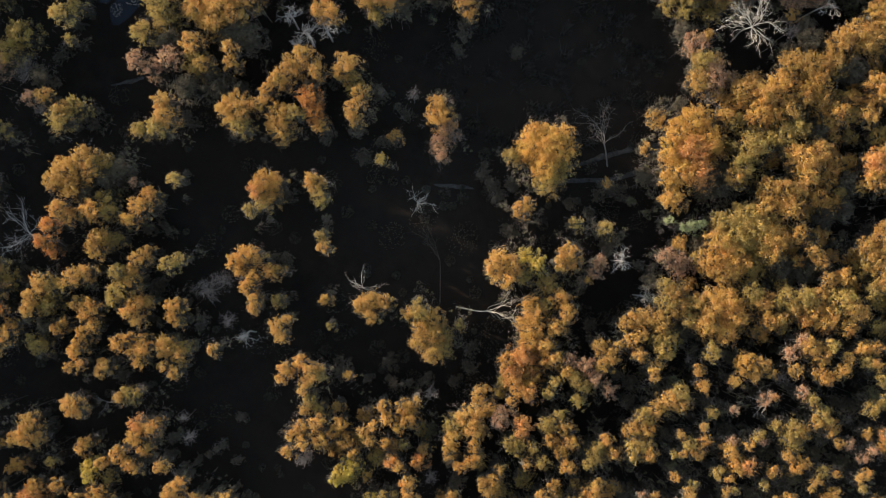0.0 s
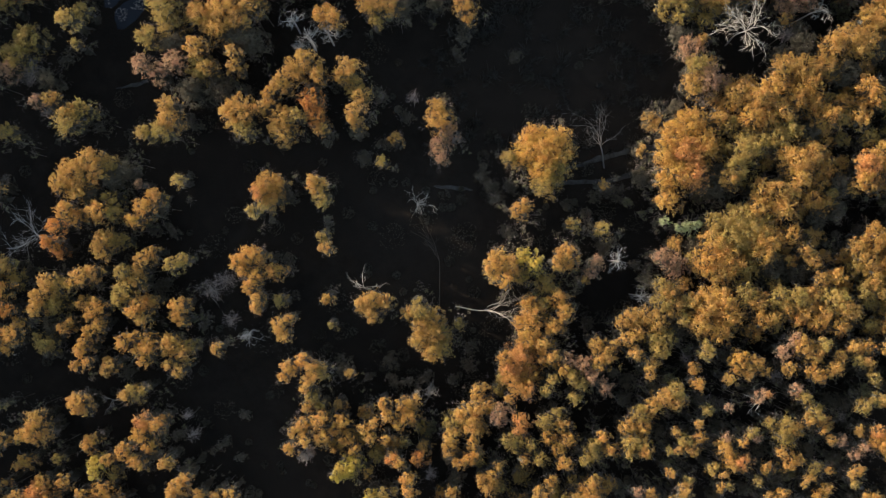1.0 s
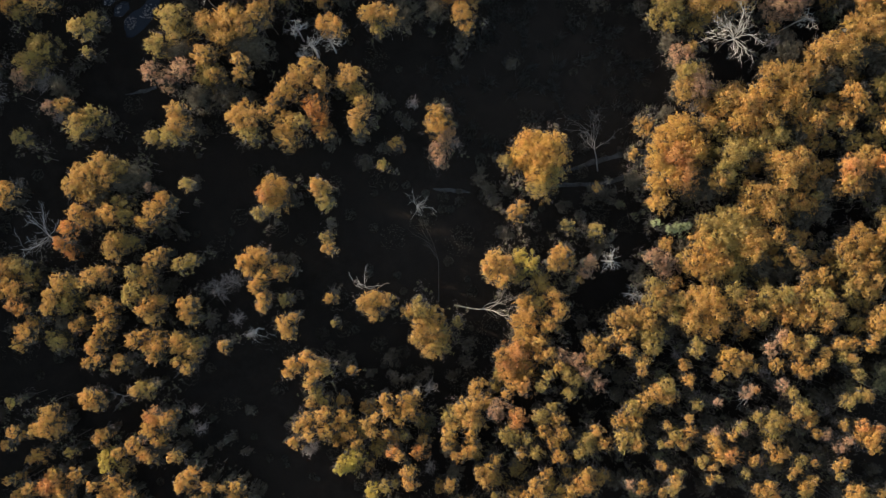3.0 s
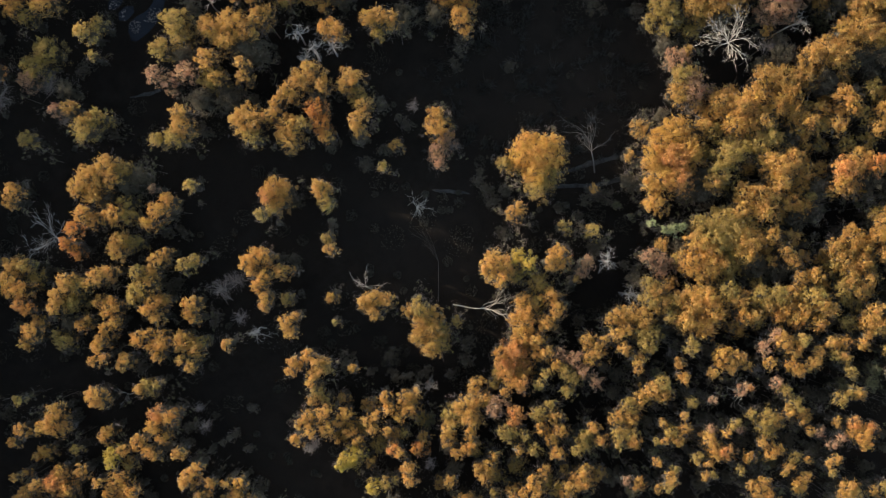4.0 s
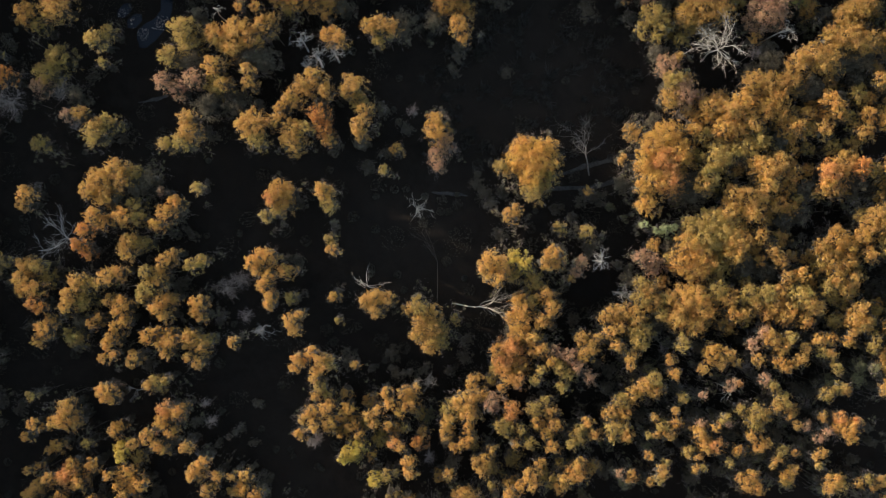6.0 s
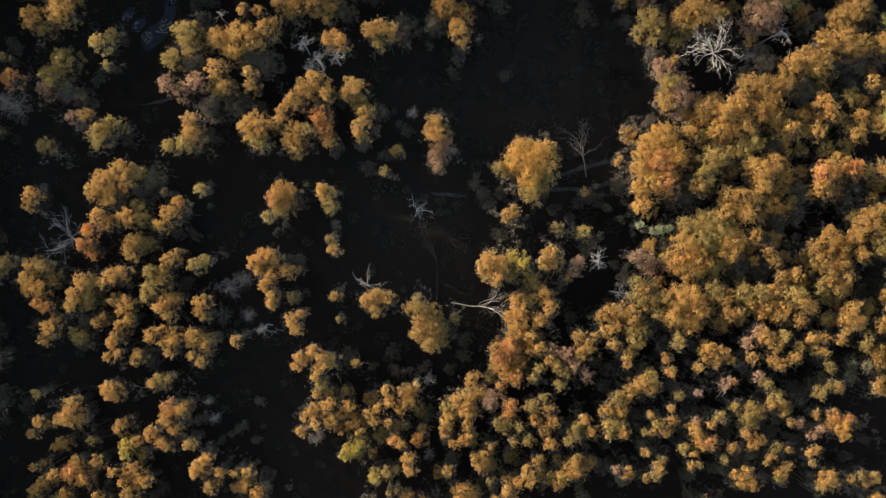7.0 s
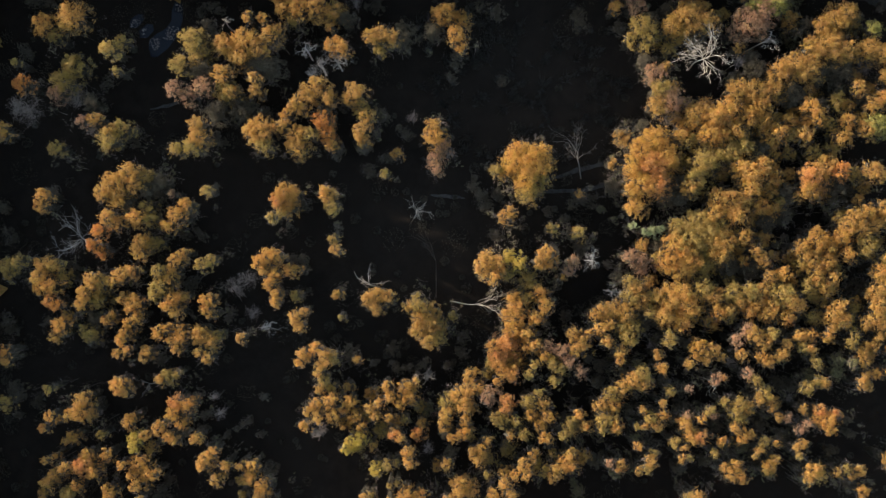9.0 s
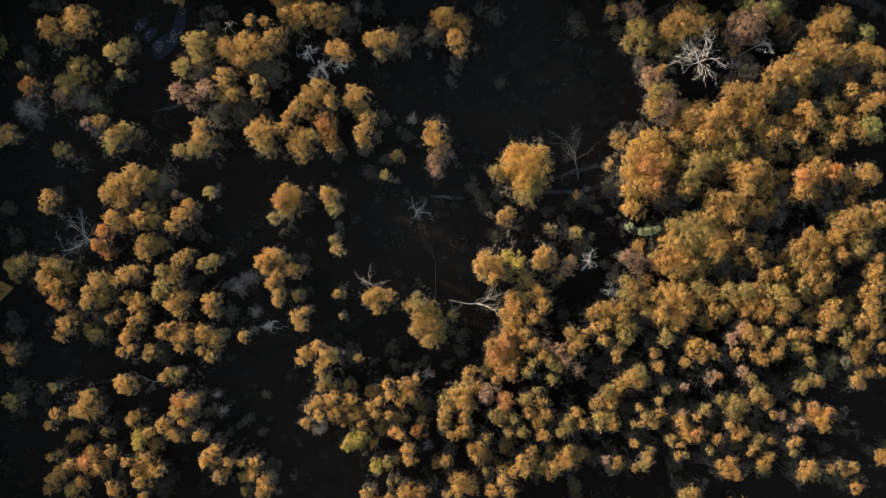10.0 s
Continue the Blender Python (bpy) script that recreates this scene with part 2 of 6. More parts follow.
def crown_points(x, y, r, top, cover, leaf, foot, hem=0.095):
    """Leaf places of one lump of a crown: uneven clumps round a dim heart, feathery shoots that stand out of them,
    looser lower boughs away from the sun for its shaded side, and a dark filling inside that stands for shade and
    blocks low sun.
    """
    tall = 1.02 * r
    c = np.array([x, y, top - tall])
    axes = np.array([r, r, tall])
    total = cover * 2.6 * math.pi * r * r / (leaf * leaf * 1.5)
    k = 8 + int(6.0 * r * r)
    d = unit(rng.normal(size=(k, 3)) + [0, 0, 0.4])
    d[:, 2] = np.maximum(d[:, 2], -0.4)
    sub = rng.uniform(0.17, 0.46, k) * (0.5 + 0.28 * r)
    cen = c + d * axes * rng.uniform(0.45, 0.92, (k, 1))
    flat = np.stack([rng.uniform(0.85, 1.35, k), rng.uniform(0.85, 1.35, k), rng.uniform(0.5, 0.85, k)], 1)
    n = int(0.64 * total)
    pick = rng.choice(k, n, p=sub**2 / (sub**2).sum())
    e = unit(rng.normal(size=(n, 3)) + 0.5 * d[pick])
    clumps = cen[pick] + e * flat[pick] * (sub[pick] * rng.uniform(0.5, 1.12, n))[:, None]
    g = int(0.12 * total)
    h = unit(rng.normal(size=(g, 3)) + [0, 0, 0.3])
    h[:, 2] = np.maximum(h[:, 2], -0.5)
    heart = c + h * axes * rng.uniform(0.45, 0.8, (g, 1))
    per = 14
    j = max(int(0.26 * total / per), 6)
    w = unit(rng.normal(size=(j, 3)) + [0, 0, 0.4])
    w[:, 2] = np.maximum(w[:, 2], -0.4)
    root = c + w * axes * rng.uniform(0.4, 0.88, (j, 1))
    way = unit(w + 0.6 * rng.normal(size=(j, 3)) + [0, 0, 0.1]) * ((0.24 + 0.2 * r) * rng.uniform(0.4, 1.35, j))[:, None]
    s = rng.random((j, per, 1))
    shoots = (root[:, None] + way[:, None] * s + [0, 0, -0.14] * s * s + rng.normal(size=(j, per, 3)) * 0.036).reshape(-1, 3)
    along = np.repeat(unit(way + 0.6 * w), per, 0)
    deep = max(top - tall - foot, 0.3)
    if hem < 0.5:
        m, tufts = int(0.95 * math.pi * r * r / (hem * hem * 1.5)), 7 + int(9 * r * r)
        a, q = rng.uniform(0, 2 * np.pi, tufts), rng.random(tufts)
        # Boughs pushed away from the sun to shape the crown's shaded side.
        off_sun, wide = (0.15 + 0.6 * rng.random(tufts)) * (0.6 + 0.4 * r), (0.45 + 0.65 * np.sqrt(rng.random(tufts))) * r
        hang = np.stack([x + np.cos(a) * wide - SUN_FROM.x * off_sun, y + np.sin(a) * wide - SUN_FROM.y * off_sun, top - (0.95 + 1.25 * q) * r - 0.3], 1)
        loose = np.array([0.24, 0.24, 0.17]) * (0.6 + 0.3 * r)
    else:
        # Unseen outer trees: foliage hangs to the ground to block low sun.
        m = int(1.2 * math.pi * r * deep / (hem * hem * 1.5))
        tufts = m // 3 + 5
        a, q = rng.uniform(0, 2 * np.pi, tufts), rng.random(tufts) ** 1.4
        wide = r * (1.0 - 0.6 * q) * rng.uniform(0.3, 1.0, tufts)
        hang = np.stack([x + np.cos(a) * wide, y + np.sin(a) * wide, top - tall - q * deep], 1)
        loose = np.array([0.8, 0.8, 1.2])
    pick = rng.integers(0, tufts, m)
    skirt = hang[pick] + unit(rng.normal(size=(m, 3))) * (1.7 * rng.random(m) ** 0.6)[:, None] * loose
    out = np.stack([0.5 * np.cos(a), 0.5 * np.sin(a), np.full(tufts, 0.6)], 1)[pick]
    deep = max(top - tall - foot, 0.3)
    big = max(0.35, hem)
    # Dark filling under the lump: shade put into colour, also stops low sun.
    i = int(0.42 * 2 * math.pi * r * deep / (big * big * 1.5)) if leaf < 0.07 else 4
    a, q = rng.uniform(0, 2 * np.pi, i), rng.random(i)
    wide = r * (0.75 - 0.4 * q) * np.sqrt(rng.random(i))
    inner_shade = np.stack([x + np.cos(a) * wide, y + np.sin(a) * wide, top - tall - q * deep], 1)
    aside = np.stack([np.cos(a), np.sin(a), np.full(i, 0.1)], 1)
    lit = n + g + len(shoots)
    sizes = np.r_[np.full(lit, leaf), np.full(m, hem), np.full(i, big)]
    return np.concatenate([clumps, heart, shoots, skirt, inner_shade]), np.concatenate([e, h, along, out, aside]), c, sizes, lit, lit + m


def bare_sprigs(hearts):
    """Thin leafless twigs that stand out all round a crown, as slivers."""
    spots, ways = [], []
    for c, r in hearts:
        n = int(4 + 5 * r * r)
        d = unit(rng.normal(size=(n, 3)) + [0.25, 0, 0.0])
        spots.append(c + d * r * rng.uniform(0.6, 1.05, (n, 1)))
        ways.append(unit(d + 0.6 * rng.normal(size=(n, 3))) * rng.uniform(0.15, 0.4, (n, 1)))
        m = int(12 + 14 * r)
        a = rng.uniform(0, 2 * np.pi, m)
        e = np.stack([np.cos(a), np.sin(a), rng.uniform(-0.1, 0.7, m)], 1)
        spots.append(c + e * [r, r, 0] * rng.uniform(0.6, 1.2, (m, 1)) - np.outer(rng.uniform(0.2, 3.5, m), [0, 0, 1]))
        ways.append(unit(e + 0.7 * rng.normal(size=(m, 3))) * rng.uniform(0.2, 0.6, (m, 1)))
        t = int(5 + 5 * r)
        a = rng.normal(-0.4, 1.5, t)
        e = np.stack([np.cos(a), np.sin(a), np.zeros(t)], 1)
        tuft = c + e * r * rng.uniform(0.85, 1.6, (t, 1)) - np.outer(rng.uniform(0.3, 4.5, t) * r ** 0.5, [0, 0, 1])
        spots.append(np.repeat(c[None], t, 0) - [0, 0, 0.6 * r])
        ways.append(tuft - spots[-1])
        many = np.repeat(tuft, 8, 0)
        spots.append(many + rng.normal(size=many.shape) * 0.2)
        ways.append(unit(rng.normal(size=many.shape) + [0, 0, 0.4]) * rng.uniform(0.2, 0.6, (len(many), 1)))
    a, w = np.concatenate(spots), np.concatenate(ways)
    side = unit(np.cross(w, rng.normal(size=w.shape))) * 0.016
    return np.stack([a - side, a + side, a + w], 1).reshape(-1, 3), np.arange(3 * len(a)).reshape(-1, 3)


def foliage(lumps, cover, leaf, foot=1.6, hem=0.095, sprigs=True):
    pts, outs, sizes, which, names, hearts = [], [], [], [], [lumps[0][4], "drab_shade", "bramble"], []
    for x, y, r, top, colour in lumps:
        thin = 0.7 if colour == "russet" else 1.0
        p, e, c, size, lit, inner_shade = crown_points(x, y, r, top, cover * thin, leaf, foot, hem)
        if colour not in names:
            names.append(colour)
        pts.append(p)
        outs.append(e)
        sizes.append(size)
        hearts.append((c, r))
        # Over a third of the lower leaves turn dull: shade put into colour.
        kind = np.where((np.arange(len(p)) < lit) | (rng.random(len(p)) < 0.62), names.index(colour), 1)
        # The filling takes the darkest leaf colour in place of shade.
        kind[inner_shade:] = 2
        which.append(kind)
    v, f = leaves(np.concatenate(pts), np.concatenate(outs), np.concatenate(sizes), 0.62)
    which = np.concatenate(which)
    if sprigs:
        names.append("twig")
        tv, tf = bare_sprigs(hearts)
        v, f, which = np.concatenate([v, tv]), np.concatenate([f, tf + len(v)]), np.r_[which, np.full(len(tf), len(names) - 1)]
    return v, f, names, which, hearts


def tree_parts(lumps, cover, leaf, twigs=1.0, hem=0.095, sprigs=True):
    """Crown, trunk and one limb for every lump of the crown."""
    v, f, names, which, hearts = foliage(lumps, cover, leaf, 1.6, hem, sprigs)
    big = max(l[2] for l in lumps)
    low = max(0.9, min(c[2] - r for c, r in hearts) - 0.6)
    girth = 0.04 + 0.03 * big + 0.004 * low
    fork = np.array([rng.normal() * 0.15, rng.normal() * 0.15, low])
    trunk = limb((0, 0, -0.25), fork, girth * 1.35, girth * 0.8, 0.05, 5, 7)
    limbs = []
    for c, r in hearts:
        pieces = [limb(fork, c, girth * 0.6, girth * 0.3, 0.1, 4)]
        for _ in range(int(twigs * (3 + 3 * r))):
            tip = c + unit(rng.normal(size=3) + [0, 0, 0.5]) * r * rng.uniform(0.85, 1.15)
            pieces.append(limb(c, tip, girth * 0.2, 0.012, 0.12, 2, 3))
        limbs.append(gather(pieces))
    return (v, f, names, which), trunk, limbs, big


CROWNS = []     # place and reach of every crown lump


def tree(x, y, *lumps, cover=0.85, leaf=0.066):
    """A broad-leaved tree: a tapered trunk, a limb to every lump of the crown, and the crown's leaves."""
    base = new("tree")
    CROWNS.extend((x + l[0], y + l[1], l[2]) for l in lumps)
    base.location = (x, y, float(height(x, y)))
    (v, f, names, which), trunk, limbs, big = tree_parts(lumps, cover, leaf)
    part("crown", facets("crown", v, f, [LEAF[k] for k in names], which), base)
    part("trunk", facets("trunk", *trunk, [BARK]), base)
    for piece in limbs:
        part("limb", facets("limb", *piece, [BARK]), base)
    size = "broad" if len(lumps) > 4 else "small" if big < 1.1 and len(lumps) < 3 else "round"
    shape = "many-lobed" if len(lumps) > 3 else "single rounded" if len(lumps) == 1 else "lobed"
    other = f" and {WORDS[names[3]]}" if len(names) > 4 else ""
    return tagged(base, f"{size} autumn tree with {shape} crown of {WORDS[names[0]]}{other} leaves", "tree", "woodland trees")


def shrub(x, y, *lumps):
    """A low bush: a few stems and a loose mass of leaves."""
    base = new("shrub")
    base.location = (x, y, float(height(x, y)))
    lumps = [(lx + rng.normal() * 0.45 * r, ly + rng.normal() * 0.45 * r, r * rng.uniform(0.4, 0.75), top * rng.uniform(0.6, 1.0), colour)
             for lx, ly, r, top, colour in lumps for _ in range(3)]
    v, f, names, which, hearts = foliage(lumps, 0.34, 0.085, 0.3, 0.11, False)
    names.append("twig")
    c = np.concatenate([np.repeat(h[None], int(70 * r), 0) + rng.normal(size=(int(70 * r), 3)) * r * [0.75, 0.75, 0.4] for h, r in hearts])
    c[:, 2] = np.maximum(c[:, 2], 0.3)
    w = unit(rng.normal(size=c.shape) + [0, 0, 0.5]) * rng.uniform(0.15, 0.5, (len(c), 1))
    side = unit(np.cross(w, rng.normal(size=c.shape))) * 0.022
    tf = np.arange(3 * len(c)).reshape(-1, 3)
    f, v = np.concatenate([f, tf + len(v)]), np.concatenate([v, np.stack([c - side, c + side, c + w], 1).reshape(-1, 3)])
    which = np.r_[which, np.full(len(tf), len(names) - 1)]
    part("foliage", facets("foliage", v, f, [LEAF[k] for k in names], which), base)
    for c, r in hearts:
        for _ in range(2):
            foot = (c[0] * 0.3 + rng.normal() * 0.15, c[1] * 0.3 + rng.normal() * 0.15, -0.15)
            tip = c + unit(rng.normal(size=3) + [0, 0, 0.6]) * r * rng.uniform(0.7, 1.1)
            part("stem", facets("stem", *limb(foot, tip, 0.05, 0.012, 0.08, 4, 4), [BARK]), base)
    return tagged(base, f"low shaded bush with sparse {WORDS[names[0]]} leaves", "bush", "undergrowth bushes")


def crooked(start, way, length, steps, bend):
    """Points along a limb that wanders as it grows."""
    line, d = [np.asarray(start, float)], np.asarray(way, float)
    for _ in range(steps):
        d = unit(d + bend * rng.normal(size=3) + [0, 0, 0.03])
        line.append(line[-1] + d * length / steps)
    return np.array(line)


def branching(start, way, length, girth, depth, pieces, splits=4, sides=4, wild=0.42, crook=0.16):
    """Forking dead limbs that wander, thinner at each fork, with side shoots along their length."""
    steps = 7 if depth > 2 else 5 if depth > 1 else 3 if depth else 2
    line = crooked(start, way, length, steps, crook * 1.5)
    pieces.append(tube(line, np.linspace(girth, max(girth * 0.35, 0.009), steps + 1), sides))
    if depth == 0:
        return
    for k in range(splits):
        s = min((k + rng.uniform(0.6, 1.3)) / (splits + 0.2), 0.98) * steps
        i = min(int(s), steps - 1)
        d = unit(unit(line[i + 1] - line[i]) + rng.normal(size=3) * wild)
        branching(line[i] + (line[i + 1] - line[i]) * (s - i), d, length * rng.uniform(0.28, 0.6), max(girth * 0.55, 0.011), depth - 1, pieces, splits, 3, wild, crook)


def bare_tree(x, y, *lumps):
    """A leafless tree: grey trunk under limbs with a haze of fine twigs."""
    base = new("bare_tree")
    base.location = (x, y, float(height(x, y)))
    for lx, ly, r, top, _ in lumps:
        heart = np.array([lx, ly, top - 1.5 * r])
        part("trunk", facets("trunk", *limb((lx * 0.2, ly * 0.2, -0.2), heart, 0.08, 0.045, 0.06, 5, 6), [BARK]), base)
        for _ in range(9 + int(r * 5)):
            twigs = []
            branching(heart, unit(rng.normal(size=3) + [0, 0, 0.5]), r * rng.uniform(0.6, 1.1), 0.03, 2, twigs, 5, 3, 0.55, 0.22)
            part("limb", facets("limb", *gather(twigs), [LEAF["twig"]]), base)
        n = int(100 * r * r)
        d = unit(rng.normal(size=(n, 3)) + [0, 0, 0.3])
        at = heart + [0, 0, 0.4 * r] + d * (r * rng.random((n, 1)) ** 0.4)
        w = unit(d + 0.6 * rng.normal(size=(n, 3)) + [0, 0, 0.3]) * rng.uniform(0.18, 0.5, (n, 1))
        side = unit(np.cross(w, rng.normal(size=w.shape))) * 0.017
        haze = np.stack([at - side, at + side, at + w], 1).reshape(-1, 3)
        part("twigs", facets("twigs", haze, np.arange(3 * n).reshape(-1, 3), [LEAF["twig"]]), base)
    return tagged(base, "leafless grey tree with a haze of fine twigs", "bare tree", "bare trees")


def spray(n, length, lift=0.5):
    """Ways for n limbs that spread evenly to all sides."""
    turn = [2.4 * k + rng.normal() * 0.5 for k in range(max(n // 2, 10))]
    return [(math.cos(a), math.sin(a), lift * rng.uniform(-0.2, 2.6), length * rng.uniform(0.3, 0.85)) for a in turn]


def dead_tree(x, y, foot, ways, girth, label, wood=None, depth=3, splits=4, wild=0.55):
    """A barkless dead tree: a trunk from foot to the fork, and main limbs along the given ways (direction and length)."""
    base = new("dead_tree")
    base.location = (x, y, float(height(x, y)))
    wood = wood or DEAD
    a, b = (np.array(q, float) for q in foot)
    part("trunk", facets("trunk", *limb(a, b, girth, girth * 0.75, 0.04, 6, 8), [wood]), base)
    side = [] if len(ways) > 9 or wild < 0.5 else [(dx + rng.normal() * 0.5, dy + rng.normal() * 0.5, abs(dz) + 0.3, length * 0.65) for dx, dy, dz, length in ways]
    for dx, dy, dz, length in (*ways, *side):
        pieces = []
        twiggy = wild >= 0.5 and len(ways) > 9
        start = b + (a - b) * rng.uniform(0, 0.25) if twiggy else b + 0.0
        branching(start, unit(np.array([dx, dy, dz], float)), length, max(girth * 0.26, 0.032), depth, pieces, splits + twiggy, 4, 0.9 if twiggy else wild, 0.26 if twiggy else 0.2 if wild > 0.3 else 0.15)
        part("limb", facets("limb", *gather(pieces), [wood]), base)
    return tagged(base, label, "dead tree", "dead trees")


# ---- the trees of the middle ----
# Low dull-brown lumps carry the shaded crown sides in their colour.
tree(39.6, 1.7, (1.0, 0.8, 3.35, 14.0, "olive"), (-2.1, 0.4, 3.15, 14.1, "olive"), (2.6, -0.5, 2.76, 13.9, "amber"), (0.4, -4.1, 2.18, 12.0, "olive"), (-0.7, 2.5, 2.17, 13.4, "olive"), (-2.0, -3.6, 2.17, 13.4, "amber"), (-4.2, -0.5, 1.98, 13.5, "gold"), (5.2, 3.6, 1.98, 13.6, "gold"), (-2.4, -1.8, 1.78, 13.3, "amber"), (1.7, 3.8, 1.58, 13.2, "gold"))
tree(37.7, 34.5, (0.0, 0.4, 2.96, 13.8, "gold"), (1.1, -2.0, 2.19, 11.1, "drab_shade"), (-2.4, -0.7, 1.98, 12.8, "gold"), (2.6, -0.1, 1.78, 13.1, "gold"), (-1.5, -2.0, 1.59, 11.2, "olive"), (0.7, 4.4, 1.32, 10.5, "gold"), (-3.0, 2.1, 1.30, 10.2, "drab_shade"), (2.3, 2.4, 1.14, 10.5, "gold"))
tree(58.4, 30.3, (0.2, 0.3, 2.77, 13.7, "gold"), (1.4, 4.4, 2.58, 12.7, "gold"), (2.7, -2.8, 2.39, 11.5, "drab_shade"), (-3.2, -3.1, 2.37, 13.4, "gold"), (0.1, -3.3, 2.19, 11.0, "drab_shade"), (-2.3, 0.1, 1.98, 13.1, "gold"), (2.8, -0.5, 1.98, 13.3, "gold"), (-4.9, -2.2, 1.98, 13.3, "gold"), (-0.4, 3.3, 1.78, 12.5, "gold"), (2.9, 5.5, 1.78, 12.9, "gold"))
tree(31.8, 12.8, (0.3, -0.4, 2.77, 13.8, "orange"), (2.5, 0.9, 2.57, 13.1, "honey"), (0.9, 3.9, 2.38, 12.6, "honey"), (-1.3, 1.8, 2.38, 12.9, "honey"), (-1.4, -3.0, 2.36, 13.7, "honey"), (1.1, -3.0, 1.98, 13.5, "orange"), (-2.7, -0.4, 1.78, 13.3, "honey"), (-3.1, -3.7, 1.25, 13.2, "honey"))
tree(13.0, 12.6, (0.0, 1.0, 2.80, 13.7, "honey"), (1.7, 0.3, 2.30, 13.4, "honey"), (-1.6, 0.8, 2.20, 13.3, "honey"), (0.2, -1.7, 2.20, 13.2, "honey"), (1.9, 2.0, 1.80, 13.0, "honey"), (0.3, -3.9, 1.75, 12.3, "olive"), (-1.3, 2.5, 1.60, 12.8, "honey"), (2.0, -2.2, 1.50, 12.0, "olive"), (-2.7, -0.8, 1.20, 11.4, "honey"))
tree(47.6, 35.2, (-0.9, -0.7, 2.57, 13.6, "russet"), (1.2, 0.9, 2.17, 13.3, "russet"), (3.2, 1.7, 1.78, 13.0, "lime"), (-2.2, -2.1, 1.59, 11.2, "russet"), (1.1, -1.7, 1.59, 11.7, "russet"), (-0.0, 1.6, 1.38, 12.7, "lime"), (-4.1, 0.8, 1.30, 8.6, "olive"))
tree(35.2, -8.2, (-0.6, 0.9, 2.56, 13.7, "gold"), (2.3, -0.4, 2.23, 13.6, "amber"), (-1.5, -1.4, 2.03, 13.5, "gold"), (1.5, 1.7, 1.98, 13.3, "gold"), (1.4, -2.6, 1.62, 13.1, "amber"), (-3.6, -0.9, 1.11, 12.9, "olive"), (-3.1, 1.3, 1.08, 12.8, "olive"), (-2.3, 1.5, 1.08, 12.9, "gold"))
tree(-26.6, 17.8, (-0.3, 0.3, 2.35, 13.4, "gold"), (0.4, -2.0, 1.35, 12.5, "olive"), (-1.7, 0.3, 1.35, 12.5, "gold"), (3.0, 1.2, 1.18, 12.2, "gold"))
tree(-55.1, 35.4, (-0.0, 0.0, 2.35, 13.6, "gold"))
tree(10.5, -15.0, (-0.7, 0.5, 2.34, 13.4, "orange"), (-1.5, -0.9, 1.76, 13.1, "orange"), (2.0, 2.4, 1.57, 12.2, "amber"), (0.7, -1.4, 1.56, 12.5, "amber"), (0.6, 2.9, 1.56, 12.6, "amber"), (-2.5, -1.9, 1.28, 11.1, "olive"), (-0.7, -3.0, 1.27, 12.8, "amber"), (2.8, 0.8, 1.27, 12.9, "amber"), (0.7, -3.4, 1.27, 13.1, "orange"), (-0.2, 1.8, 1.17, 12.8, "orange"))
tree(47.8, 22.8, (-0.2, 0.7, 2.37, 13.2, "gold"), (2.5, 1.2, 1.99, 12.5, "gold"), (-2.8, 1.2, 1.98, 13.0, "gold"), (-1.1, -3.1, 1.98, 13.1, "amber"), (0.2, 4.4, 1.80, 11.4, "drab_shade"), (1.2, -3.7, 1.78, 12.5, "amber"), (0.7, -1.0, 1.78, 13.2, "amber"))
tree(41.1, 19.4, (0.7, 0.5, 2.37, 13.3, "gold"), (-2.0, 1.1, 1.98, 12.8, "gold"), (-0.4, -1.6, 1.98, 13.1, "amber"), (2.3, 1.9, 1.98, 13.3, "amber"), (1.7, -2.0, 1.79, 12.3, "amber"), (-3.4, -0.4, 1.59, 11.1, "amber"), (3.5, -1.1, 1.58, 13.0, "gold"), (-0.7, 2.7, 1.36, 10.0, "gold"), (-4.3, -1.9, 1.30, 11.2, "gold"))
tree(46.8, 11.5, (-0.2, -0.0, 2.37, 13.5, "gold"), (1.8, 1.0, 1.98, 12.8, "gold"), (0.2, -1.8, 1.78, 13.4, "gold"), (-1.7, 0.9, 1.38, 12.2, "gold"), (-3.4, 0.2, 1.05, 8.9, "gold"))
tree(50.3, -7.7, (0.9, 0.8, 2.37, 13.6, "olive"), (-2.7, -0.1, 1.58, 13.2, "amber"), (2.6, -0.1, 1.58, 13.3, "gold"), (-0.4, -0.6, 1.41, 13.2, "amber"), (1.4, 4.2, 1.28, 13.0, "amber"), (0.5, -2.4, 1.22, 10.4, "drab_shade"), (-3.7, -1.5, 1.22, 12.8, "amber"), (-1.2, -1.8, 1.22, 13.0, "amber"), (1.8, -2.3, 1.22, 13.1, "amber"), (-1.8, 1.7, 1.19, 12.9, "gold"))
tree(39.4, 13.1, (0.4, 0.1, 2.37, 13.6, "olive"), (-0.8, -2.3, 1.98, 13.2, "olive"), (3.4, 1.5, 1.59, 11.3, "olive"), (-1.4, 3.3, 1.39, 11.3, "olive"), (-2.0, 0.5, 1.35, 9.2, "olive"), (-1.9, -3.8, 1.28, 13.0, "gold"), (1.3, 2.5, 1.12, 10.5, "olive"))
tree(-28.8, 29.7, (-1.1, 0.0, 2.19, 12.7, "gold"), (1.2, -1.7, 2.12, 11.1, "drab_shade"), (-0.7, 2.1, 2.10, 12.8, "gold"), (-3.3, 1.3, 1.85, 12.6, "gold"), (3.5, -1.9, 1.70, 11.0, "drab_shade"), (1.5, 1.0, 1.51, 12.6, "gold"), (1.1, -3.7, 0.92, 12.7, "gold"))
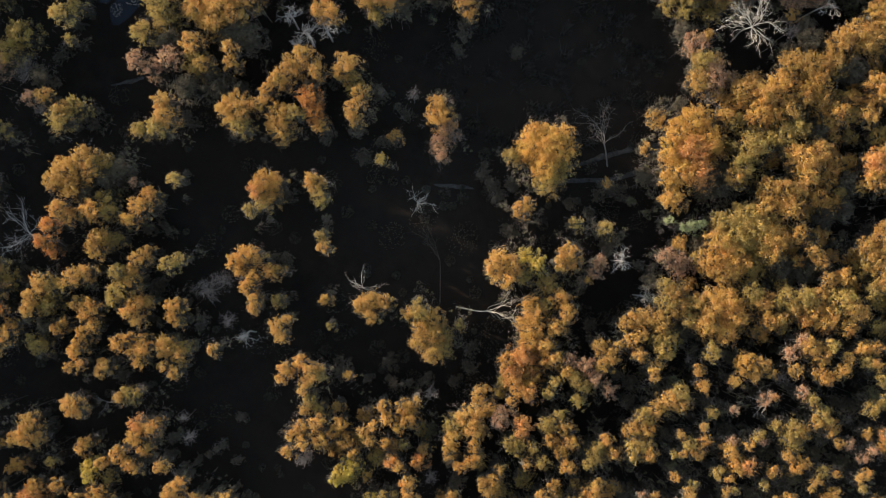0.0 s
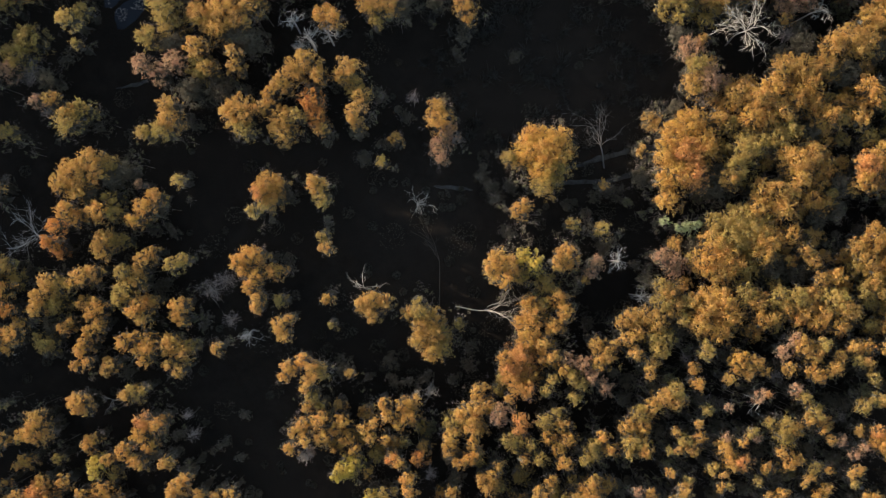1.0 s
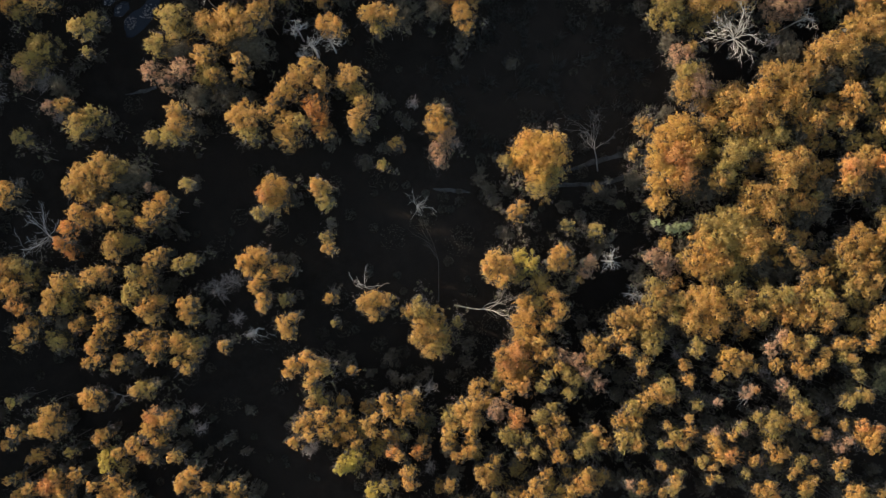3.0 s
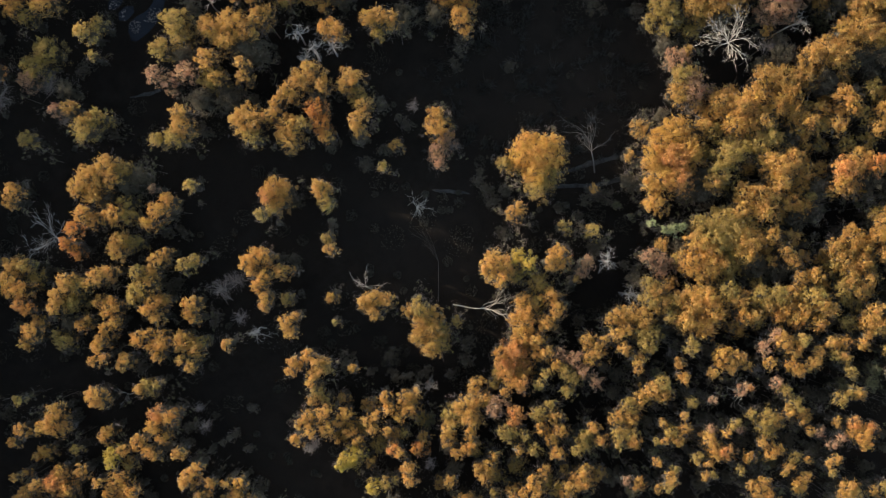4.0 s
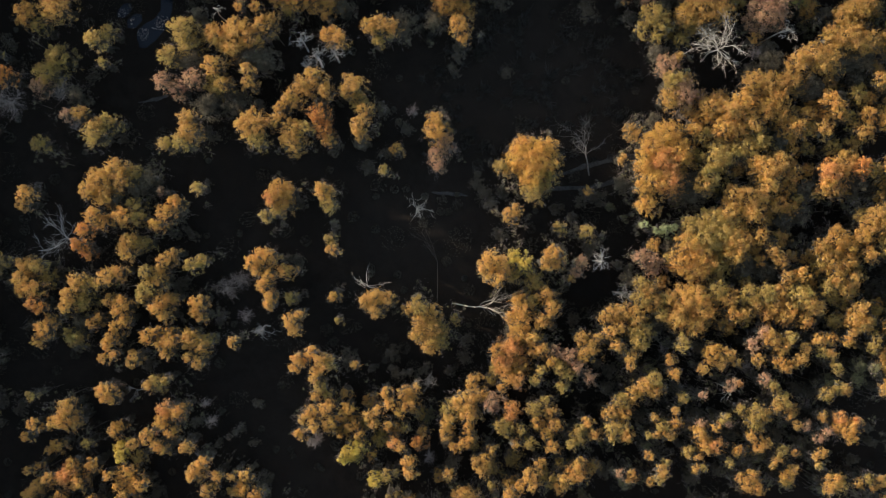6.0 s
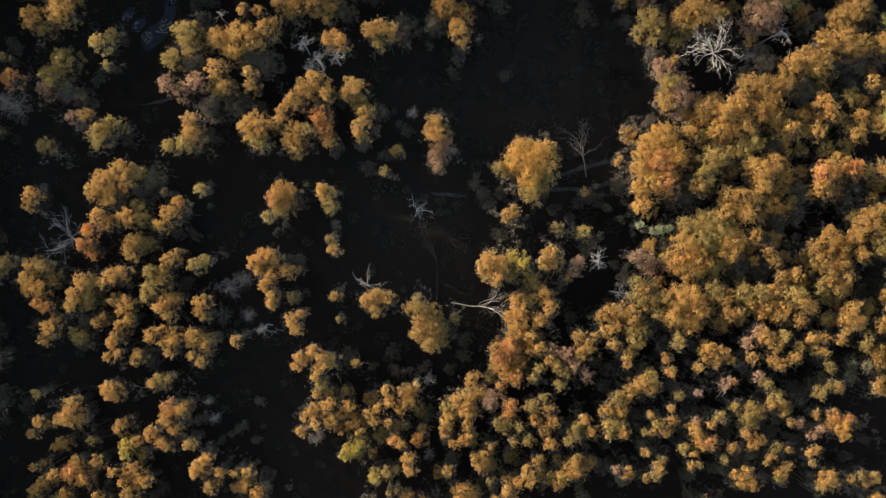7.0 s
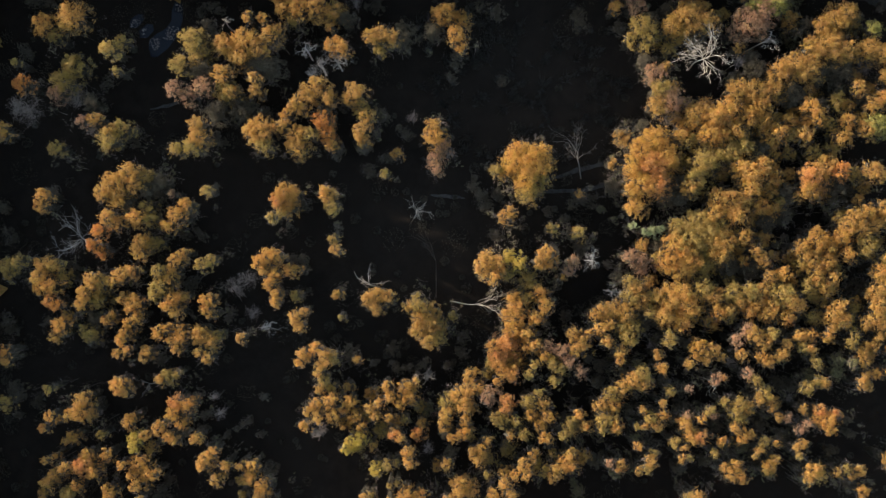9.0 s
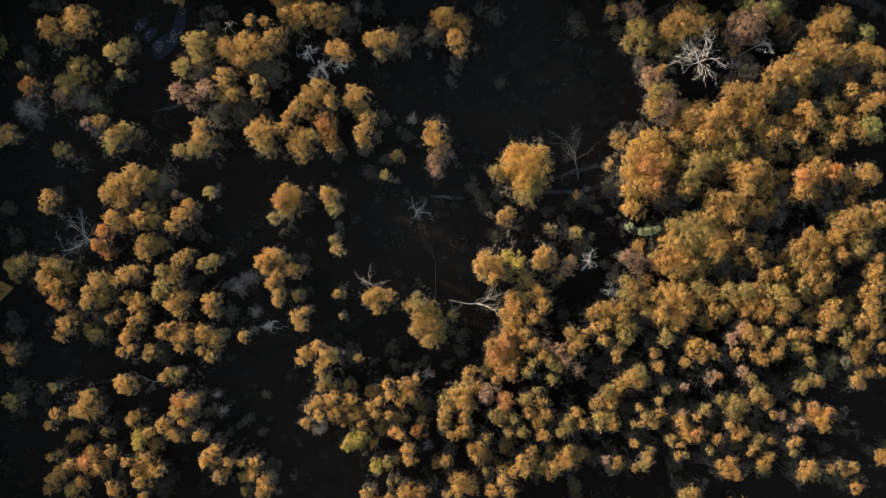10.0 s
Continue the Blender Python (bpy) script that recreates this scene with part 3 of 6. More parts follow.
tree(-47.8, 9.5, (-0.9, 0.5, 2.18, 13.3, "gold"), (1.2, 2.2, 1.85, 13.0, "gold"), (-0.2, -1.4, 1.68, 12.5, "gold"), (1.2, -2.2, 1.52, 11.2, "drab_shade"), (-2.5, -0.8, 1.51, 12.6, "gold"), (2.1, 0.5, 1.34, 12.8, "gold"))
tree(56.8, 11.2, (-0.8, -0.2, 2.27, 13.6, "orange"), (1.3, 1.1, 1.98, 12.7, "gold"), (-1.3, -2.1, 1.58, 13.2, "amber"), (3.4, 0.6, 1.48, 13.3, "rust"), (-3.5, 0.3, 1.19, 9.6, "gold"))
tree(-56.4, 26.4, (1.2, 1.8, 2.12, 11.6, "olive"), (-0.5, -0.6, 2.03, 11.8, "olive"), (-1.4, -2.5, 1.52, 11.3, "russet"))
tree(44.8, -1.5, (-1.0, -0.8, 2.19, 11.5, "drab_shade"), (2.4, -1.5, 1.80, 10.8, "drab_shade"), (0.5, 1.8, 1.39, 9.8, "amber"), (0.9, 3.5, 1.38, 13.0, "amber"), (-2.9, 0.6, 1.38, 13.1, "gold"), (-0.8, -3.0, 1.00, 10.7, "olive"), (1.3, 0.1, 0.89, 11.3, "amber"))
tree(65.6, 30.4, (-0.8, -0.3, 2.17, 12.8, "gold"), (1.3, -1.0, 1.78, 13.0, "gold"), (-0.3, 2.8, 1.29, 12.8, "lime"))
tree(-36.3, 31.5, (-0.4, 0.2, 2.09, 13.6, "olive"), (0.1, -1.1, 1.86, 11.5, "olive"), (1.4, 2.8, 1.02, 11.0, "drab_shade"))
tree(34.6, 22.6, (0.5, -0.1, 2.17, 13.0, "russet"), (-1.6, -0.8, 1.78, 12.6, "gold"), (-1.2, 1.5, 1.78, 13.0, "olive"), (1.3, -2.5, 1.18, 10.6, "gold"), (3.1, -0.2, 1.06, 9.0, "gold"), (1.1, 2.3, 0.90, 10.6, "gold"))
tree(43.7, 7.4, (0.3, -0.2, 2.16, 13.7, "gold"), (-1.8, 0.3, 1.78, 13.3, "gold"), (2.2, 0.0, 1.38, 13.0, "gold"))
tree(1.1, 34.8, (-0.2, 0.8, 2.06, 12.6, "amber"), (-1.9, -1.5, 1.56, 11.2, "drab_shade"), (2.2, 0.1, 1.55, 11.5, "amber"))
tree(-31.7, 22.4, (1.9, -1.1, 2.04, 10.9, "drab_shade"), (-0.6, 1.8, 1.86, 11.5, "olive"), (-1.9, -1.2, 1.86, 11.5, "drab_shade"), (0.7, 1.7, 1.18, 12.6, "gold"))
tree(55.1, 21.6, (-1.5, 2.0, 2.00, 11.4, "drab_shade"), (1.0, -0.3, 1.78, 13.1, "amber"), (-0.9, -0.7, 1.29, 9.0, "amber"), (2.0, -1.6, 1.28, 12.8, "amber"), (0.6, -2.2, 1.20, 11.3, "amber"))
tree(45.1, 15.3, (-0.8, -0.3, 1.99, 12.4, "olive"), (0.8, 0.3, 1.99, 12.6, "olive"))
tree(-7.4, 32.5, (2.1, 0.4, 1.90, 11.0, "drab_shade"), (-1.3, -0.1, 1.68, 13.2, "gold"), (-2.7, -0.4, 1.26, 13.2, "gold"), (0.3, -0.4, 1.26, 13.2, "gold"))
tree(31.0, 34.0, (-0.4, -0.2, 1.98, 12.7, "olive"), (-1.1, 3.1, 1.61, 11.5, "russet"), (0.8, -1.2, 1.38, 12.5, "olive"), (2.3, -1.7, 1.37, 8.9, "olive"), (-1.8, -2.1, 1.26, 11.0, "olive"), (1.2, 1.1, 1.13, 10.5, "drab_shade"))
tree(65.2, 18.8, (0.9, -0.0, 1.98, 12.7, "lime"), (-0.8, -0.6, 1.58, 12.3, "gold"), (-1.0, 1.2, 1.21, 10.0, "olive"))
tree(51.4, 26.9, (0.0, 0.0, 1.98, 13.2, "gold"))
tree(56.4, -1.7, (-0.4, 0.3, 1.98, 13.3, "gold"), (0.4, 3.3, 1.98, 13.5, "amber"), (2.2, 2.0, 1.78, 13.1, "amber"), (0.5, -2.3, 1.78, 13.2, "gold"), (-1.7, -0.7, 1.59, 11.6, "olive"), (-0.8, -3.7, 1.58, 13.1, "olive"), (-1.7, 2.0, 1.58, 13.2, "gold"), (1.7, -0.1, 1.58, 13.4, "amber"), (1.5, -4.0, 1.38, 13.0, "gold"), (-2.8, 0.6, 1.31, 9.5, "gold"))
tree(34.7, -1.7, (-0.3, -0.0, 1.98, 13.6, "amber"), (1.6, -1.5, 1.78, 13.3, "gold"), (-1.2, 2.2, 1.28, 10.1, "drab_shade"), (-1.4, 0.8, 1.20, 10.8, "olive"))
tree(62.2, 3.7, (0.2, 0.9, 1.98, 13.6, "gold"), (1.1, -0.8, 1.78, 13.3, "gold"), (-1.0, -0.2, 1.58, 13.2, "gold"), (2.1, 1.7, 1.58, 13.2, "gold"), (-1.9, -1.9, 1.48, 13.0, "amber"), (-1.3, 1.3, 1.39, 11.1, "olive"), (-0.2, -2.3, 1.16, 9.0, "amber"))
tree(-1.9, -10.8, (0.6, -0.4, 1.89, 12.6, "gold"), (0.4, -2.5, 1.55, 12.3, "gold"), (0.2, 1.8, 1.54, 12.5, "gold"), (-1.1, 0.8, 1.37, 12.5, "gold"), (-1.5, -1.0, 1.20, 12.4, "gold"), (-1.3, 2.7, 1.20, 13.1, "olive"), (1.9, -2.1, 1.12, 11.5, "olive"), (2.0, -0.2, 1.04, 11.0, "olive"), (-2.6, 2.5, 0.94, 12.0, "gold"))
tree(-43.4, 9.5, (-0.2, -0.3, 1.87, 10.9, "drab_shade"), (1.5, 0.9, 1.36, 11.1, "drab_shade"), (-0.7, 2.0, 1.27, 11.0, "olive"), (-0.6, -2.7, 1.18, 11.5, "olive"))
tree(-21.0, 16.6, (-0.4, 0.7, 1.85, 12.5, "gold"), (-0.2, -1.0, 1.85, 12.6, "gold"), (1.8, 1.0, 1.09, 12.8, "olive"))
tree(-58.8, 33.7, (-0.4, 0.4, 1.85, 13.2, "amber"), (1.1, -1.0, 1.18, 11.5, "olive"))
tree(-18.9, 36.9, (0.6, -0.5, 1.84, 13.4, "gold"), (-0.8, 2.4, 1.68, 12.3, "gold"), (3.1, -0.8, 1.68, 12.4, "gold"), (-2.0, -0.3, 1.68, 13.2, "amber"), (-3.0, -1.9, 1.02, 11.1, "olive"))
tree(29.5, -10.6, (1.3, -0.3, 1.85, 10.9, "drab_shade"), (-1.4, 1.1, 1.62, 13.4, "gold"), (-0.5, -1.0, 1.42, 12.9, "olive"))
tree(3.5, -35.8, (-0.2, 0.6, 1.76, 12.6, "gold"), (-0.6, -0.8, 1.27, 12.1, "gold"), (1.2, -0.4, 1.08, 12.0, "gold"))
tree(-53.1, -32.0, (-0.2, 0.3, 1.76, 12.5, "orange"), (-1.0, -0.6, 1.28, 12.3, "orange"), (1.2, -1.0, 1.28, 12.4, "amber"), (0.3, 1.6, 1.04, 12.3, "amber"))
tree(11.8, -9.1, (-0.3, -1.2, 1.76, 13.0, "amber"), (-0.3, 0.9, 1.54, 13.1, "amber"), (2.7, -0.8, 1.27, 13.1, "amber"), (-0.7, 2.2, 1.20, 12.2, "amber"), (-1.7, -0.5, 0.98, 11.8, "amber"))
tree(2.8, -22.7, (0.2, 0.9, 1.76, 13.1, "gold"), (-1.5, -0.0, 1.56, 12.7, "olive"), (1.1, -0.5, 1.36, 13.2, "gold"), (-1.9, -1.8, 1.27, 12.9, "gold"), (1.6, 1.7, 1.17, 12.4, "gold"), (2.3, -1.3, 0.91, 9.2, "gold"))
tree(36.2, 8.9, (-0.2, 1.0, 1.80, 10.7, "drab_shade"), (0.2, -1.0, 1.80, 11.0, "drab_shade"))
tree(49.8, 16.2, (-0.9, -0.7, 1.80, 10.9, "drab_shade"), (1.1, -1.0, 1.45, 10.0, "gold"), (1.2, 1.5, 1.38, 12.8, "amber"), (0.0, 0.5, 1.09, 11.2, "gold"), (-2.2, 1.0, 0.94, 8.8, "drab_shade"))
tree(59.8, 9.1, (0.5, 0.3, 1.80, 10.9, "drab_shade"), (-1.2, -0.6, 1.23, 9.2, "amber"))
tree(50.0, 6.0, (-1.3, 0.3, 1.79, 11.8, "amber"), (-0.3, -1.8, 1.50, 10.9, "drab_shade"), (0.7, -0.1, 1.39, 10.9, "amber"), (2.2, -0.9, 1.38, 10.0, "drab_shade"), (0.1, 2.8, 1.30, 10.9, "amber"), (1.4, 1.2, 1.06, 10.5, "olive"), (-2.5, -1.2, 1.02, 9.7, "gold"))
tree(32.6, 27.4, (0.2, -0.8, 1.79, 11.8, "russet"), (-1.2, 1.2, 1.32, 10.5, "drab_shade"), (1.8, 0.5, 0.88, 10.1, "gold"))
tree(7.7, -2.3, (-0.9, -0.2, 1.71, 13.1, "gold"), (1.3, 0.2, 1.54, 12.8, "gold"), (-0.4, 1.0, 1.54, 13.1, "gold"), (0.4, -1.5, 1.20, 13.2, "amber"))
tree(-0.3, 17.0, (-0.3, 0.1, 1.71, 13.3, "amber"), (0.8, -1.5, 1.38, 11.3, "russet"), (-0.5, 1.8, 1.20, 12.7, "amber"))
tree(40.4, -6.2, (-0.7, 0.6, 1.78, 13.2, "olive"), (0.9, -0.8, 1.58, 13.2, "gold"))
tree(45.0, -7.3, (-0.9, 0.9, 1.78, 13.3, "olive"), (1.6, 0.9, 1.78, 13.4, "olive"), (0.4, -0.5, 1.28, 12.9, "gold"), (-1.4, -1.7, 1.11, 12.9, "gold"), (-1.1, -2.8, 0.95, 11.3, "olive"))
tree(64.5, 0.3, (-0.4, 0.4, 1.78, 13.3, "olive"), (-1.5, -1.1, 1.12, 9.9, "drab_shade"), (2.2, 1.0, 1.04, 8.9, "olive"), (0.7, -1.2, 0.92, 9.4, "gold"))
tree(65.7, -7.9, (0.1, -0.3, 1.78, 13.4, "gold"), (-0.3, 1.4, 1.58, 13.0, "gold"), (-0.4, -2.4, 1.52, 13.2, "gold"), (0.9, 2.4, 1.38, 13.2, "gold"), (-2.2, 0.0, 0.90, 9.3, "amber"), (1.7, -2.1, 0.86, 10.9, "olive"))
tree(-36.8, 26.9, (1.1, 0.4, 1.69, 11.4, "drab_shade"), (-2.2, 1.2, 1.68, 12.6, "olive"), (1.3, -2.0, 1.51, 12.9, "russet"))
tree(-23.5, 37.7, (0.4, -1.1, 1.68, 12.4, "gold"), (-0.4, 1.1, 1.68, 13.0, "gold"))
tree(-19.6, 23.5, (-0.1, 0.2, 1.68, 12.5, "gold"), (-1.7, -1.6, 1.51, 13.1, "gold"), (1.7, 1.4, 1.51, 13.2, "gold"))
tree(-49.0, 17.7, (-0.7, -0.9, 1.68, 13.2, "olive"), (1.0, 0.9, 1.52, 11.7, "olive"), (-0.3, 0.4, 1.18, 12.2, "gold"))
tree(-12.1, 22.3, (-0.4, 1.4, 1.67, 13.5, "gold"), (0.5, -0.7, 1.52, 11.2, "olive"), (-1.3, 0.5, 1.18, 12.4, "gold"), (1.4, -2.2, 1.17, 12.8, "gold"))
tree(-36.3, 17.3, (0.5, -0.2, 1.67, 13.5, "gold"), (0.0, 1.8, 1.34, 13.0, "gold"), (-0.8, -1.6, 1.34, 13.2, "olive"))
tree(-22.8, 8.0, (-0.3, 0.6, 1.67, 13.5, "amber"), (0.4, -1.2, 1.35, 12.3, "amber"), (1.1, 0.6, 1.34, 12.9, "amber"), (-1.2, -0.3, 1.34, 13.1, "orange"))
tree(59.2, -9.6, (-0.3, -0.3, 1.73, 13.2, "gold"), (1.2, -0.9, 1.41, 13.1, "amber"), (0.8, 1.2, 1.32, 13.2, "gold"), (-2.5, -0.5, 1.30, 11.5, "olive"), (-1.2, 2.0, 1.03, 10.3, "olive"), (2.7, -0.7, 0.95, 11.5, "olive"))
tree(30.5, -2.3, (0.3, 0.1, 1.70, 11.6, "russet"), (1.6, -2.3, 1.25, 9.9, "gold"), (-1.8, 1.4, 1.25, 12.9, "russet"), (-0.4, 1.0, 1.08, 12.9, "russet"))
tree(64.6, 11.2, (0.3, 0.6, 1.67, 13.4, "gold"), (-1.9, 0.3, 1.29, 11.4, "olive"), (1.6, 0.0, 1.19, 13.0, "gold"), (0.1, -1.7, 1.18, 9.3, "gold"))
tree(-52.0, -7.1, (0.8, -0.1, 1.60, 11.9, "olive"), (-0.9, 0.8, 1.59, 13.1, "gold"), (0.1, -2.8, 1.29, 10.9, "drab_shade"), (1.5, 2.5, 1.28, 12.3, "olive"), (-1.5, -0.6, 1.27, 12.7, "gold"))
tree(-44.6, -32.9, (-0.6, 0.8, 1.60, 12.4, "amber"), (0.7, -0.6, 1.28, 12.3, "amber"), (-1.4, -0.6, 0.96, 12.3, "amber"), (1.8, -0.5, 0.95, 12.9, "amber"))
tree(-59.0, -2.5, (-0.3, 0.5, 1.60, 12.4, "gold"), (-0.9, -1.2, 1.27, 13.0, "gold"), (1.6, 0.5, 1.12, 12.7, "olive"))
tree(-9.4, -7.2, (-0.0, 0.4, 1.60, 12.5, "gold"), (-1.3, -0.0, 1.20, 12.3, "gold"), (1.7, 0.3, 1.04, 12.4, "gold"), (0.0, -1.3, 1.04, 12.4, "gold"))
tree(-44.2, 1.0, (-0.4, 0.5, 1.60, 12.5, "gold"), (1.4, 0.2, 1.29, 11.1, "olive"), (-0.7, -1.0, 1.27, 12.9, "gold"))
tree(-53.8, -23.5, (-0.1, -0.4, 1.59, 13.3, "amber"), (0.3, 1.4, 1.43, 13.2, "gold"), (1.3, -0.9, 1.04, 12.1, "gold"), (-1.6, -0.9, 1.04, 12.3, "gold"))
tree(-57.9, -5.5, (-0.2, 0.5, 1.59, 13.4, "amber"), (1.3, 1.8, 1.29, 11.1, "olive"), (-0.3, -1.9, 1.11, 12.7, "orange"), (-2.1, 0.0, 0.96, 12.4, "amber"), (0.8, -2.5, 0.88, 12.5, "rust"))
tree(19.2, -31.6, (0.1, -0.2, 1.67, 12.6, "amber"), (-1.2, -1.1, 1.25, 12.6, "gold"), (2.5, 0.3, 1.06, 10.7, "gold"), (0.4, 1.2, 1.04, 13.0, "gold"), (-1.9, 0.9, 0.87, 9.7, "olive"))
tree(25.2, -9.5, (-0.4, 0.4, 1.62, 13.0, "gold"), (0.4, -1.3, 1.41, 13.1, "gold"), (1.3, 0.8, 1.32, 13.2, "gold"), (-1.7, 0.0, 1.11, 12.8, "gold"))
tree(14.1, -5.4, (-0.7, 0.8, 1.55, 11.6, "olive"), (0.9, -1.0, 1.37, 12.4, "amber"))
tree(-4.5, -36.6, (-0.7, 0.0, 1.54, 12.7, "amber"), (1.5, -0.3, 1.20, 12.4, "amber"), (-1.8, 1.6, 0.52, 10.9, "olive"))
tree(2.8, 32.0, (-0.1, 0.4, 1.54, 13.2, "amber"), (0.5, -1.2, 0.86, 10.8, "amber"))
tree(29.5, 6.5, (0.0, 0.0, 1.60, 13.4, "honey"))
tree(52.3, 9.3, (0.4, -0.7, 1.60, 11.0, "drab_shade"), (-1.4, 1.4, 1.39, 11.2, "amber"), (1.9, -1.2, 0.89, 10.7, "gold"))
tree(60.2, 22.8, (0.3, -0.2, 1.59, 11.1, "olive"), (-1.9, -0.7, 1.46, 10.1, "drab_shade"), (0.3, 1.8, 1.31, 10.1, "drab_shade"), (2.0, -0.9, 1.15, 10.4, "gold"))
tree(-52.8, 22.7, (0.0, 0.0, 1.53, 10.6, "drab_shade"))
tree(53.9, 18.0, (1.1, -0.5, 1.59, 12.2, "gold"), (-0.8, 1.3, 1.30, 11.3, "amber"), (-1.0, -0.7, 1.20, 11.1, "olive"))
tree(-38.7, 24.0, (0.9, -0.4, 1.52, 11.8, "russet"), (-1.1, 0.5, 1.35, 12.5, "russet"))
tree(29.6, -6.8, (0.8, -0.5, 1.58, 13.1, "gold"), (-0.9, -0.1, 1.42, 13.2, "olive"), (-0.1, 1.2, 1.06, 13.2, "gold"))
tree(66.4, -2.5, (-0.2, -0.6, 1.58, 13.3, "amber"), (0.5, 1.3, 1.08, 12.9, "gold"))
tree(-15.3, 30.7, (-0.5, 0.2, 1.51, 12.4, "amber"), (0.9, -0.4, 1.17, 13.2, "amber"))
tree(-24.9, 32.6, (-0.3, -0.2, 1.51, 12.9, "gold"), (0.9, 0.8, 0.84, 11.8, "gold"))
tree(-44.5, 5.0, (-0.8, 0.1, 1.51, 13.0, "amber"), (1.0, -0.2, 1.35, 11.7, "olive"))
tree(-32.5, 26.6, (0.0, 0.0, 1.51, 13.0, "gold"))
tree(-48.8, 30.9, (-0.6, -0.5, 1.51, 13.4, "olive"), (1.0, 0.8, 1.18, 11.4, "olive"))
tree(-17.2, 19.4, (-0.3, 0.3, 1.51, 13.4, "rust"), (0.5, -1.8, 1.43, 12.4, "rust"), (-0.1, 1.9, 1.27, 10.5, "drab_shade"))
tree(6.3, -30.7, (-0.3, -0.2, 1.47, 12.5, "gold"), (1.2, -0.8, 1.08, 10.4, "olive"), (-1.2, 0.7, 0.88, 12.5, "gold"), (0.2, 1.1, 0.88, 12.6, "amber"))
tree(-12.8, -28.8, (-0.1, 0.1, 1.44, 12.3, "lemon"), (-0.5, -0.9, 0.96, 12.0, "lemon"), (1.2, 0.9, 0.96, 12.1, "lemon"), (-1.4, -0.7, 0.56, 12.5, "lemon"))
tree(-35.1, -13.0, (-0.6, 0.2, 1.44, 12.5, "gold"), (0.8, -0.6, 1.28, 12.1, "gold"), (-1.0, 1.2, 1.04, 12.1, "gold"), (1.6, 0.4, 0.96, 11.2, "olive"), (-0.9, -2.0, 0.72, 12.4, "gold"))
tree(-55.4, -36.0, (-0.4, -0.4, 1.44, 12.5, "olive"), (0.9, 0.9, 0.96, 12.4, "amber"))
tree(-40.7, -6.9, (0.8, -0.1, 1.44, 12.5, "amber"), (-1.3, 1.6, 1.43, 13.0, "olive"), (-2.0, 0.2, 1.04, 12.1, "olive"), (0.1, -1.2, 1.03, 13.0, "amber"), (2.2, 0.1, 0.96, 11.2, "amber"), (1.2, -2.4, 0.96, 12.3, "gold"))
tree(-44.9, -28.6, (-0.6, 0.4, 1.44, 12.6, "lemon"), (1.3, -1.1, 1.04, 11.3, "olive"), (-0.9, -0.6, 1.03, 12.9, "lemon"), (0.9, 1.2, 0.95, 13.0, "gold"))
tree(-47.3, -3.4, (-0.2, 0.1, 1.43, 13.0, "gold"), (1.2, 0.5, 1.12, 12.3, "gold"), (-1.5, -1.2, 0.88, 12.5, "gold"))
tree(-51.8, -4.2, (0.0, 0.0, 1.43, 13.1, "gold"))
tree(-25.8, -1.3, (0.1, 0.5, 1.43, 13.2, "amber"), (-1.2, -0.4, 1.28, 12.6, "amber"), (1.4, 0.5, 1.19, 13.1, "amber"), (-0.4, -1.3, 0.96, 12.5, "amber"))
tree(60.3, 17.8, (0.5, -0.7, 1.49, 12.1, "gold"), (1.1, 1.4, 1.49, 12.3, "amber"), (-1.1, 1.2, 1.39, 11.0, "olive"), (-0.8, -2.6, 1.24, 10.6, "olive"))
tree(66.7, 25.4, (0.7, 0.7, 1.49, 12.6, "gold"), (-0.8, -0.8, 1.32, 8.9, "amber"))
tree(65.0, 23.1, (0.4, -0.9, 1.49, 12.8, "gold"), (1.9, -0.1, 1.48, 12.9, "amber"), (-1.1, 0.3, 1.34, 10.1, "drab_shade"), (-2.0, 1.2, 1.19, 12.9, "gold"))
tree(-39.3, 5.6, (-0.0, 0.0, 1.43, 13.0, "amber"), (1.3, 1.4, 1.18, 12.2, "amber"), (-1.4, -1.7, 1.09, 12.3, "amber"))
tree(67.0, 5.6, (-0.1, 0.7, 1.48, 13.0, "gold"), (0.1, -1.1, 1.19, 13.0, "gold"))
tree(-62.3, 25.2, (0.0, 0.0, 1.42, 13.3, "rust"))
tree(-49.6, 4.3, (0.1, 0.9, 1.42, 13.4, "amber"), (-1.3, -1.2, 1.26, 12.9, "rust"), (1.5, 0.0, 1.09, 12.2, "amber"))
tree(53.9, -9.3, (0.0, -0.5, 1.45, 10.4, "drab_shade"), (-0.0, 0.9, 1.11, 12.9, "gold"))
tree(41.7, -10.1, (-0.2, -0.9, 1.45, 10.2, "amber"), (0.2, 0.9, 1.41, 13.1, "amber"))
tree(-0.7, 13.3, (-0.1, 0.5, 1.38, 11.3, "russet"), (0.2, -1.0, 1.03, 11.5, "russet"))
tree(53.4, 35.0, (0.0, 0.0, 1.44, 9.8, "amber"))
tree(15.8, -1.2, (0.1, 0.7, 1.37, 12.9, "amber"), (0.6, -0.7, 1.03, 12.1, "amber"), (-0.8, -0.6, 1.03, 12.8, "gold"))
tree(-53.0, -12.3, (0.3, -0.3, 1.37, 11.1, "olive"), (-0.6, 0.6, 0.96, 10.9, "olive"))
tree(5.3, -19.8, (-0.5, 0.6, 1.36, 9.4, "gold"), (0.9, -1.1, 1.00, 10.0, "gold"))
tree(-64.3, -2.1, (-0.6, 0.1, 1.36, 12.3, "olive"), (1.3, 0.9, 1.12, 12.5, "olive"), (-0.6, -1.4, 0.96, 10.9, "olive"))
tree(-47.9, -20.2, (0.0, -0.0, 1.35, 13.3, "amber"), (-0.6, 0.6, 1.04, 12.3, "gold"), (0.7, -0.8, 0.88, 12.4, "gold"))
